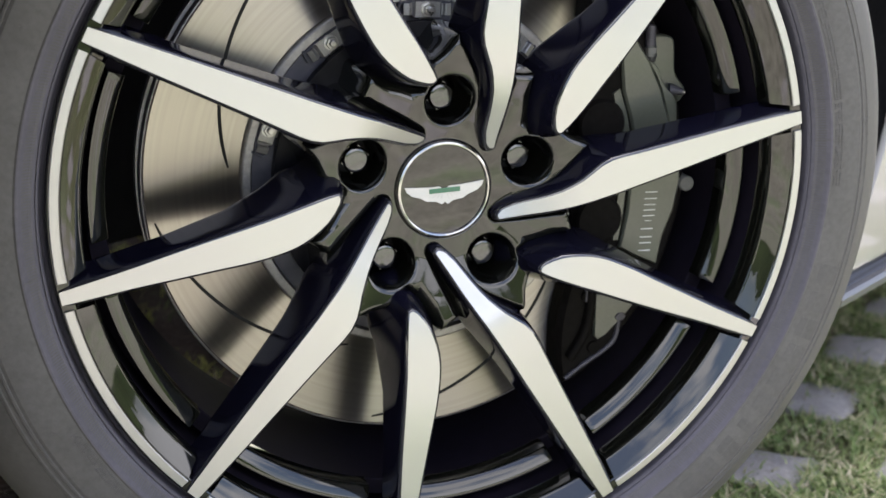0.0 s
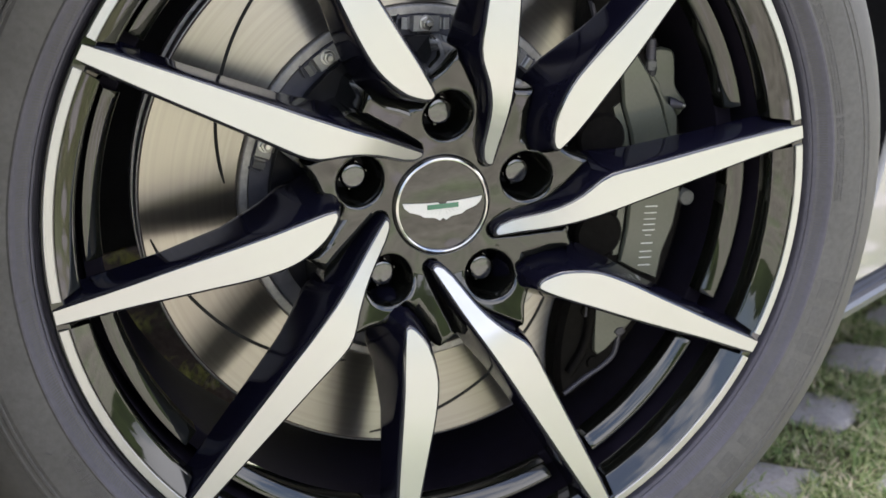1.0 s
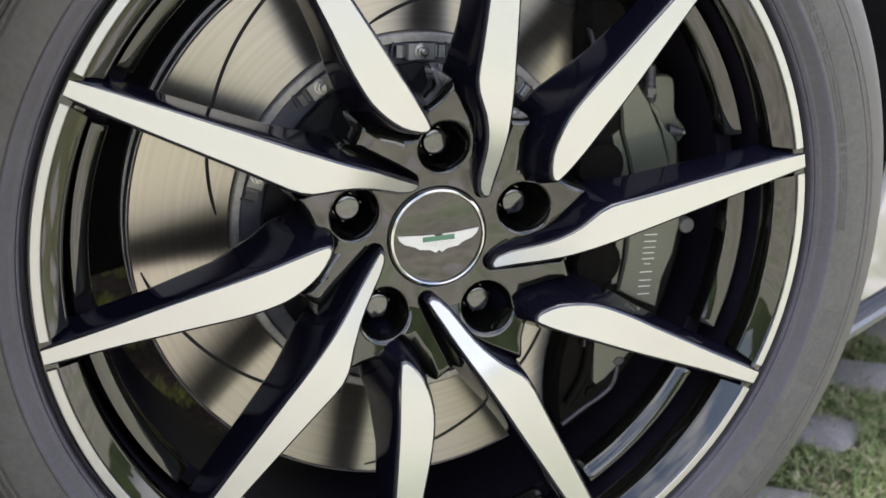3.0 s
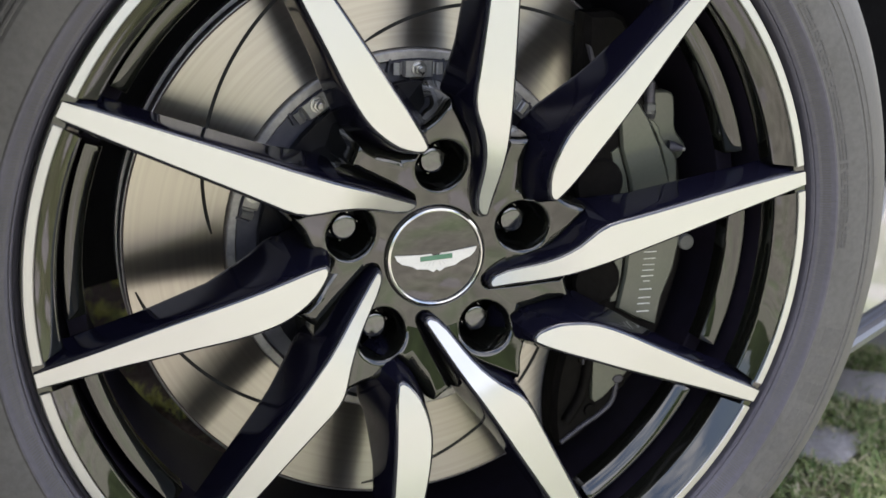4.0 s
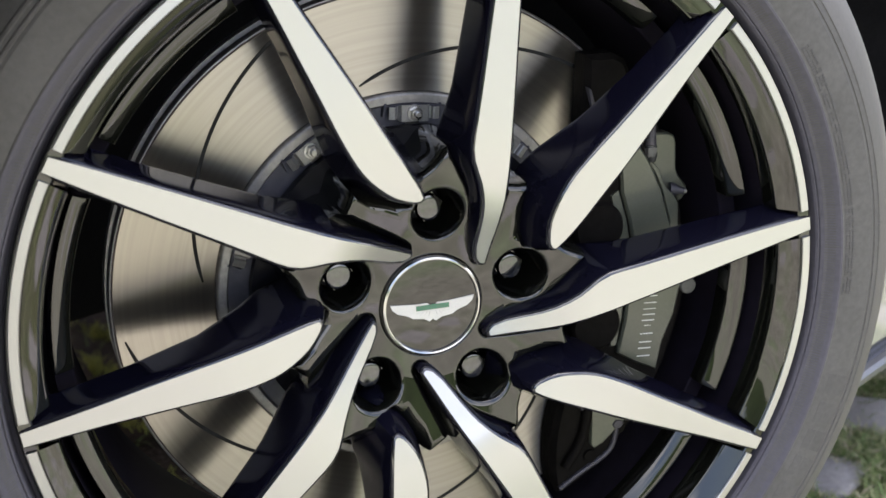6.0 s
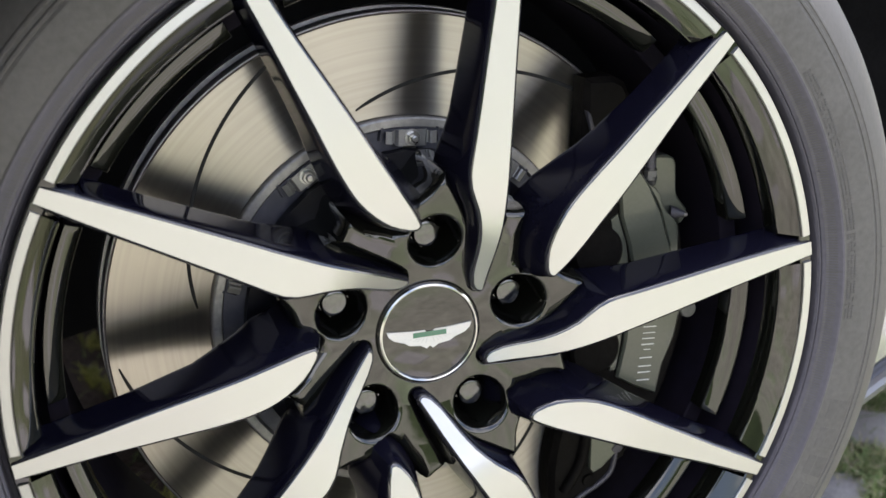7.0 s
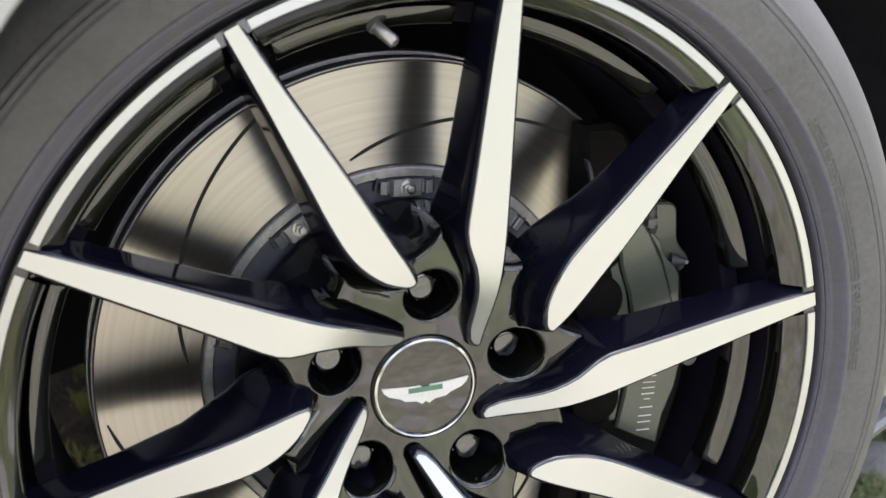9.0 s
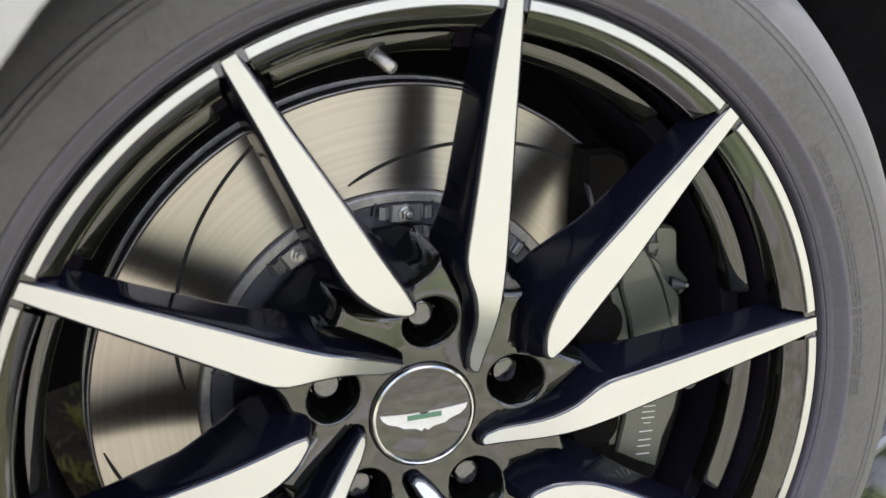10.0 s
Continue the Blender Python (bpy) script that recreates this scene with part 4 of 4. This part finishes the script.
# door flank and shoulder behind the arch, bonnet, cabin and tail
bm = bmesh.new()
secs = []
for x, top, inn in ((-0.95, 0.30, 0.10), (-0.55, 0.46, 0.02), (0.0, 0.58, -0.02), (0.9, 0.66, -0.02), (1.7, 0.66, 0.0), (3.2, 0.62, 0.0)):
    sec = [(x, -0.150 + inn, top - 0.16), (x, -0.10 + inn, top - 0.06), (x, 0.05 + inn, top), (x, 0.75, top + 0.05), (x, 1.45, top), (x, 1.62, top - 0.10), (x, 1.64, -0.10)]
    secs.append([bm.verts.new(p) for p in sec])
for a, b in zip(secs, secs[1:]):
    for j in range(6):
        bm.faces.new((a[j], b[j], b[j + 1], a[j + 1]))
part("bonnet", bm, BODY, car, "", 50, PIVOT)
bm = bmesh.new()
secs = []
for x, top, w in ((0.75, 0.66, 0.10), (1.35, 0.92, 0.25), (2.1, 0.94, 0.25), (3.0, 0.68, 0.10)):
    secs.append([bm.verts.new(p) for p in ((x, w - 0.05, 0.62), (x, w + 0.05, top), (x, 1.44 - w, top), (x, 1.54 - w, 0.62))])
for a, b in zip(secs, secs[1:]):
    for j in range(3):
        bm.faces.new((a[j], b[j], b[j + 1], a[j + 1]))
part("cabin", bm, PLASTIC, car, "", 50, PIVOT)
bm = bmesh.new()
rows = []
for i in range(24):
    x = 0.385 + i * 0.13
    row = [(x, side_y(x, 0.44), 0.50), (x, side_y(x, 0.2), 0.20), (x, side_y(x, 0.0) , 0.0), (x, -0.200 + 0.002, -0.150), (x, -0.186, -0.154)]
    rows.append([bm.verts.new(p) for p in row])
for a, b in zip(rows[4:], rows[5:]):
    for j in range(4):
        bm.faces.new((a[j], b[j], b[j + 1], a[j + 1]))
part("door", bm, BODY, car, "", 50, PIVOT)
bm = bmesh.new()                                             # mesh-textured strip and pale lower lip of the side skirt
for x0 in (0.372,):
    a = [bm.verts.new(p) for p in ((x0, -0.198, -0.148), (x0, -0.195, -0.158), (x0, -0.200, -0.1645))]
    b = [bm.verts.new(p) for p in ((3.0, -0.198, -0.148), (3.0, -0.195, -0.158), (3.0, -0.200, -0.1645))]
    for j in range(2):
        bm.faces.new((a[j], b[j], b[j + 1], a[j + 1]))
MESH = material("dark woven mesh", (0.03, 0.032, 0.05), 0.55, 0.0, spec=0.25)
mn, ml = MESH.node_tree.nodes, MESH.node_tree.links
mtc, mck = mn.new("ShaderNodeTexCoord"), mn.new("ShaderNodeTexChecker")
mck.inputs["Scale"].default_value = 300
mck.inputs["Color1"].default_value, mck.inputs["Color2"].default_value = (0.012, 0.013, 0.022, 1), (0.06, 0.065, 0.09, 1)
mrot = mn.new("ShaderNodeMapping")
mrot.inputs["Rotation"].default_value = (0.3, 0.8, 0.0)
ml.new(mtc.outputs["Object"], mrot.inputs["Vector"])
ml.new(mrot.outputs["Vector"], mck.inputs["Vector"])
ml.new(mck.outputs["Color"], mn["Principled BSDF"].inputs["Base Color"])
skirt = part("side_skirt", bm, MESH, car, "dark mesh-textured side skirt", 50, PIVOT)
bm = bmesh.new()
prof = [(-0.200, -0.1648), (-0.207, -0.1640), (-0.211, -0.1665), (-0.209, -0.1740), (-0.198, -0.1780), (-0.12, -0.1780)]
a = [bm.verts.new((0.362, y, z)) for y, z in prof]
b = [bm.verts.new((3.0, y, z)) for y, z in prof]
for j in range(len(prof) - 1):
    bm.faces.new((a[j], b[j], b[j + 1], a[j + 1]))
bm.faces.new(a)
part("skirt_lip", bm, material("pale grey skirt lip", (0.13, 0.13, 0.135), 0.35, coat=0.4, vary=0.1, scale=80), skirt, "pale lower skirt lip", 30)
bm = bmesh.new()                                             # wheel arch liner: a dark vault round the wheel
rows = []
for y in (-0.191, -0.05, 0.10, 0.30, 0.42):
    rows.append([bm.verts.new((p.x * 1.006, y, p.y * 1.006)) for p in edge])
for a, b in zip(rows, rows[1:]):
    for i in range(len(edge) - 1):
        bm.faces.new((a[i], a[i + 1], b[i + 1], b[i]))
bm.faces.new(rows[-1])
part("arch_liner", bm, LINER, car, "black felt wheel arch liner", 50, PIVOT)
bm = bmesh.new()                                             # rounded nose and plain tail that close the body
rows = []
for i in range(17):
    u = i / 16
    y, bow = -0.200 + 1.84 * u, 0.26 * math.sin(math.pi * u) ** 0.6
    rows.append([bm.verts.new(p) for p in ((-0.90, y, 0.36), (-0.95 - bow * 0.6, y, 0.30), (-0.96 - bow, y, 0.10), (-0.95 - bow, y, -0.10), (-0.90, y, -0.155))])
for a, b in zip(rows, rows[1:]):
    for j in range(4):
        bm.faces.new((a[j], a[j + 1], b[j + 1], b[j]))
part("front_bumper", bm, BODY, car, "", 50, PIVOT)
bm = bmesh.new()
rows = []
for i in range(9):
    u = i / 8
    y, bow = -0.200 + 1.84 * u, 0.12 * math.sin(math.pi * u) ** 0.6
    rows.append([bm.verts.new(p) for p in ((3.15, y, 0.62), (3.22 + bow, y, 0.50), (3.24 + bow, y, 0.10), (3.15, y, -0.155))])
for a, b in zip(rows, rows[1:]):
    for j in range(3):
        bm.faces.new((a[j], a[j + 1], b[j + 1], b[j]))
part("tail_panel", bm, BODY, car, "", 50, PIVOT)
bm = bmesh.new()
box(bm, (0.50, -0.15, -0.165), (3.2, 1.60, -0.145))
box(bm, (-0.90, 0.43, -0.165), (0.50, 1.40, -0.145))
part("floor_pan", bm, LINER, car, "black underbody panel", 30, PIVOT)

# ---- ground: grey setts with dry grass between, on a lawn that runs to the horizon ----
LAWN = material("dry lawn", (0.306, 0.290, 0.236), 0.9, spec=0.2, vary=0.6, scale=22, bump=0.004)
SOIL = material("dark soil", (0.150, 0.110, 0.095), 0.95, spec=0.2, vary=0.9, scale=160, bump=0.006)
STONE = material("weathered grey sett", (0.362, 0.340, 0.332), 0.85, spec=0.3, vary=0.32, scale=260, bump=0.0016)
ln, ll = LAWN.node_tree.nodes, LAWN.node_tree.links
lc, lp, lr, lm = ln.new("ShaderNodeTexCoord"), ln.new("ShaderNodeTexNoise"), ln.new("ShaderNodeMapRange"), ln.new("ShaderNodeMix")
lp.inputs["Scale"].default_value, lp.inputs["Detail"].default_value = 1.7, 5
lr.inputs["From Min"].default_value, lr.inputs["From Max"].default_value = 0.48, 0.62
lm.data_type, lm.blend_type = "RGBA", "MULTIPLY"
lm.inputs[7].default_value = (0.68, 0.84, 0.62, 1)           # greener patches in the dry grass
ll.new(lc.outputs["Object"], lp.inputs["Vector"])
ll.new(lp.outputs[0], lr.inputs["Value"])
ll.new(lr.outputs[0], lm.inputs[0])
ll.new(ln["Principled BSDF"].inputs["Base Color"].links[0].from_socket, lm.inputs[6])
ll.new(lm.outputs[2], ln["Principled BSDF"].inputs["Base Color"])
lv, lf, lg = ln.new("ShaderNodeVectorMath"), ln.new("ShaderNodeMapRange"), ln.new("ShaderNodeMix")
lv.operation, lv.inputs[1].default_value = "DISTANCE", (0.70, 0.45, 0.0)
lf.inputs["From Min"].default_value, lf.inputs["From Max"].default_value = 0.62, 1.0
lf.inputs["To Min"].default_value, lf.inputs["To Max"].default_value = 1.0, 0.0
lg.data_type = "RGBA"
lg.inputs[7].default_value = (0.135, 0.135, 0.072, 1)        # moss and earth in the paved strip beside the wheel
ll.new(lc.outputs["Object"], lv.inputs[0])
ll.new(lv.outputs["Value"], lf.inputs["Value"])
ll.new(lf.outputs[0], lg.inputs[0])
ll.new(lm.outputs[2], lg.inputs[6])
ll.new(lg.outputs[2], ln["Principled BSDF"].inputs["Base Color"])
bm = bmesh.new()
xs = [-400, -60, -12, -4] + [-1.2 + 0.1 * i for i in range(35)] + [4, 12, 60, 400]
ys = [-400, -60, -12, -4] + [-1.2 + 0.1 * i for i in range(35)] + [4, 12, 60, 400]
grid = [[bm.verts.new((x, y, 0.004 * noise.noise((x * 3, y * 3, 0)) if abs(x) < 2.5 and abs(y) < 2.5 else 0)) for y in ys] for x in xs]
for i in range(len(xs) - 1):
    for j in range(len(ys) - 1):
        f = bm.faces.new((grid[i][j], grid[i + 1][j], grid[i + 1][j + 1], grid[i][j + 1]))
        c = f.calc_center_median()
        # Brown soil, darker than the lawn, fills the car's footprint.
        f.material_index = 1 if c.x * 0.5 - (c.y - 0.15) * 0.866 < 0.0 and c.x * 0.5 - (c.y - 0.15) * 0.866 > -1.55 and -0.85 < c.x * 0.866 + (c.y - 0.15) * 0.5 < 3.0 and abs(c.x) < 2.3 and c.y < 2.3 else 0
ground = tagged(finish("ground", bm, [LAWN, SOIL]), "dry lawn with grey setts and brown soil under the car", "ground", kind="structure")

ROW = Vector((math.cos(radians(40.5)), math.sin(radians(40.5)), 0))
ACROSS = Vector((ROW.y, -ROW.x, 0))
START = Vector((0.525, 0.318, 0))
rnd = random.Random(11)
setts = []


def sett_mesh(k):
    """A worn, slightly rounded stone block."""
    bm = bmesh.new()
    q = random.Random(100 + k)
    ring = []
    for i in range(20):
        a = 2 * math.pi * i / 20
        sx, sy = math.cos(a), math.sin(a)
        m = (abs(sx) ** 14 + abs(sy) ** 14) ** (-1 / 14)
        ring.append(Vector((sx * m * 0.043 * q.uniform(0.95, 1.05), sy * m * 0.037 * q.uniform(0.95, 1.05))))
    lv = [(1.0, -0.05), (1.0, 0.0008), (0.97, 0.0026), (0.90, 0.0034), (0.4, 0.0038)]
    rows = [[bm.verts.new((p.x * s, p.y * s, z + (0.0015 * noise.noise((p.x * 60 + k, p.y * 60, s)) if z > 0 else 0))) for p in ring] for s, z in lv]
    for a, b in zip(rows, rows[1:]):
        for i in range(20):
            f = bm.faces.new((a[i], a[(i + 1) % 20], b[(i + 1) % 20], b[i]))
            f.smooth = True
    bm.faces.new(rows[-1]).smooth = True
    me = bpy.data.meshes.new("sett")
    bm.to_mesh(me)
    bm.free()
    me.materials.append(STONE)
    return me


meshes = [sett_mesh(k) for k in range(5)]
centres = []
for i in range(-14, 11):
    for j in range(-9, 16):
        c = START + ROW * (0.178 * i + (0.070 if j % 2 else 0.0)) + ACROSS * 0.128 * j
        if -1.0 < c.x < 1.6 and -0.75 < c.y < 1.7 and c.x * 0.5 - (c.y - 0.15) * 0.866 > 0.02:
            centres.append(c)
centres.sort(key=lambda c: (c.x - 0.5) ** 2 + (c.y - 0.3) ** 2)
for c in centres[:290]:
    ob = new("sett", meshes[rnd.randrange(5)])
    ob.parent = ground
    ob.matrix_basis = pose(c.x + rnd.uniform(-0.008, 0.008), c.y + rnd.uniform(-0.008, 0.008), rnd.uniform(-0.004, 0.002), rnd.uniform(-2, 2), rnd.uniform(-2, 2), 40.5 + rnd.uniform(-7, 7)) @ Matrix.Diagonal((rnd.uniform(0.95, 1.12), rnd.uniform(0.95, 1.12), 1, 1))

# grass: bent blades in tufts, thick in the joints, thin over the stones
GRASS = material("dry grass blades", (0.13, 0.16, 0.05), 0.6, spec=0.3)
gn, gl = GRASS.node_tree.nodes, GRASS.node_tree.links
geo, ramp = gn.new("ShaderNodeNewGeometry"), gn.new("ShaderNodeValToRGB")
for i, (p, c) in enumerate(((0.0, (0.08, 0.14, 0.04, 1)), (0.3, (0.19, 0.26, 0.09, 1)), (0.66, (0.33, 0.37, 0.16, 1)), (1.0, (0.58, 0.48, 0.36, 1)))):
    e = ramp.color_ramp.elements[i] if i < 2 else ramp.color_ramp.elements.new(p)
    e.position, e.color = p, c
gl.new(geo.outputs["Random Per Island"], ramp.inputs[0])
gl.new(ramp.outputs[0], gn["Principled BSDF"].inputs["Base Color"])
gn["Principled BSDF"].inputs["Subsurface Weight"].default_value = 0.0
verts, faces = [], []


def blade(x, y, h, lean, a, w):
    """A tapering blade of three bends."""
    dx, dy = math.cos(a), math.sin(a)
    px, py = -dy * w, dx * w
    i0 = len(verts)
    for s, ww in ((0.0, 1.0), (0.45, 0.9), (0.8, 0.55)):
        ox, oz = lean * h * s ** 1.8, h * (s - 0.35 * lean * s * s)
        verts.append((x + dx * ox + px * ww, y + dy * ox + py * ww, oz))
        verts.append((x + dx * ox - px * ww, y + dy * ox - py * ww, oz))
    verts.append((x + dx * lean * h, y + dy * lean * h, h * (1 - 0.35 * lean)))
    faces.extend(((i0, i0 + 1, i0 + 3, i0 + 2), (i0 + 2, i0 + 3, i0 + 5, i0 + 4), (i0 + 4, i0 + 5, i0 + 6)))


near = [c for c in centres if -0.8 < c.x < 1.4 and -0.3 < c.y < 1.5]
count = 0
while count < 190000:
    if rnd.random() < 0.75:
        x, y = rnd.uniform(0.22, 1.15), rnd.uniform(-0.05, 1.0)
    else:
        x, y = rnd.uniform(-0.6, 1.2), rnd.uniform(-0.3, 1.4)
    on = min(max(abs((Vector((x, y, 0)) - c).dot(ROW)) / 0.046, abs((Vector((x, y, 0)) - c).dot(ACROSS)) / 0.041) for c in near[:70]) if near else 2
    keep = 0.03 if on < 0.85 else (0.5 if on < 1.0 else 1.0)
    inner = -(Vector((x, y - 0.15, 0))).dot(Vector((0.5, -0.866, 0)))
    if inner > -0.1:                                         # sparse in the dark under the car
        keep *= 0.9 if inner < 0.15 else 0.12
    count += 1
    if rnd.random() > keep * (0.55 + 0.9 * noise.noise((x * 14, y * 14, 3))):
        continue
    blade(x, y, rnd.uniform(0.006, 0.019) * (1.7 if inner > 0.0 else 1.0), rnd.uniform(0.5, 1.8), rnd.uniform(0, 6.283), rnd.uniform(0.0006, 0.0014))
me = bpy.data.meshes.new("grass")
me.from_pydata(verts, [], faces)
me.materials.append(GRASS)

tufts = random.Random(5)
# Yellow-green blades, made paler to put in light missing under the car.
LIT_BLADES = material("yellow-green blades painted lighter", (0.58, 0.56, 0.18), 0.6, spec=0.3, vary=0.45, scale=60)
tagged(new("grass", me), "short half-dry grass growing between setts", "grass", kind="stuff")
verts, faces = [], []
for i in range(-4, 5):
    for j in range(-60, 61):
        c = Vector((-0.08, 0.62, 0)) + ROW * (0.097 * i + tufts.uniform(-0.012, 0.012)) + ACROSS * 0.012 * j
        if -(c - Vector((0, 0.15, 0))).dot(Vector((0.5, -0.866, 0))) < 0.20 or abs(c.x) > 0.7 or noise.noise((c.x * 16, c.y * 16, 8)) < 0.0:
            continue
        for k in range(tufts.randrange(8, 20)):
            blade(c.x + tufts.gauss(0, 0.006), c.y + tufts.gauss(0, 0.006), tufts.uniform(0.008, 0.026), tufts.uniform(0.2, 1.3), tufts.uniform(0, 6.283), tufts.uniform(0.0008, 0.0017))
me = bpy.data.meshes.new("grass_tufts")
me.from_pydata(verts, [], faces)
me.materials.append(LIT_BLADES)
tagged(new("grass_tufts", me), "yellow-green tufts, painted lighter, on bare brown soil", "grass", kind="stuff")

# a far belt of trees all round, seen in the polished parts
bm = bmesh.new()
for i in range(900):
    a = 2 * math.pi * i / 900
    r = 34 + 5 * noise.noise((math.cos(a) * 4, math.sin(a) * 4, 1))
    h = 3.4 + 1.9 * noise.noise((math.cos(a) * 9, math.sin(a) * 9, 5)) + 0.9 * noise.noise((math.cos(a) * 31, math.sin(a) * 31, 9)) + 0.5 * noise.noise((math.cos(a) * 90, math.sin(a) * 90, 2))
    v = [bm.verts.new((r * math.cos(a), r * math.sin(a), z)) for z in (-0.1, h * 0.6, h)]
    w = [bm.verts.new(((r + 6) * math.cos(a), (r + 6) * math.sin(a), z)) for z in (h * 0.9,)]
    v += w
    if i == 0:
        first = v
    else:
        for j in range(3):
            bm.faces.new((prev[j], v[j], v[j + 1], prev[j + 1]))
    prev = v
for j in range(3):
    bm.faces.new((prev[j], first[j], first[j + 1], prev[j + 1]))
tagged(finish("backdrop", bm, material("far foliage", (0.105, 0.145, 0.055), 0.9, vary=0.8, scale=6.0)), "distant belt of green trees", "trees", kind="structure")
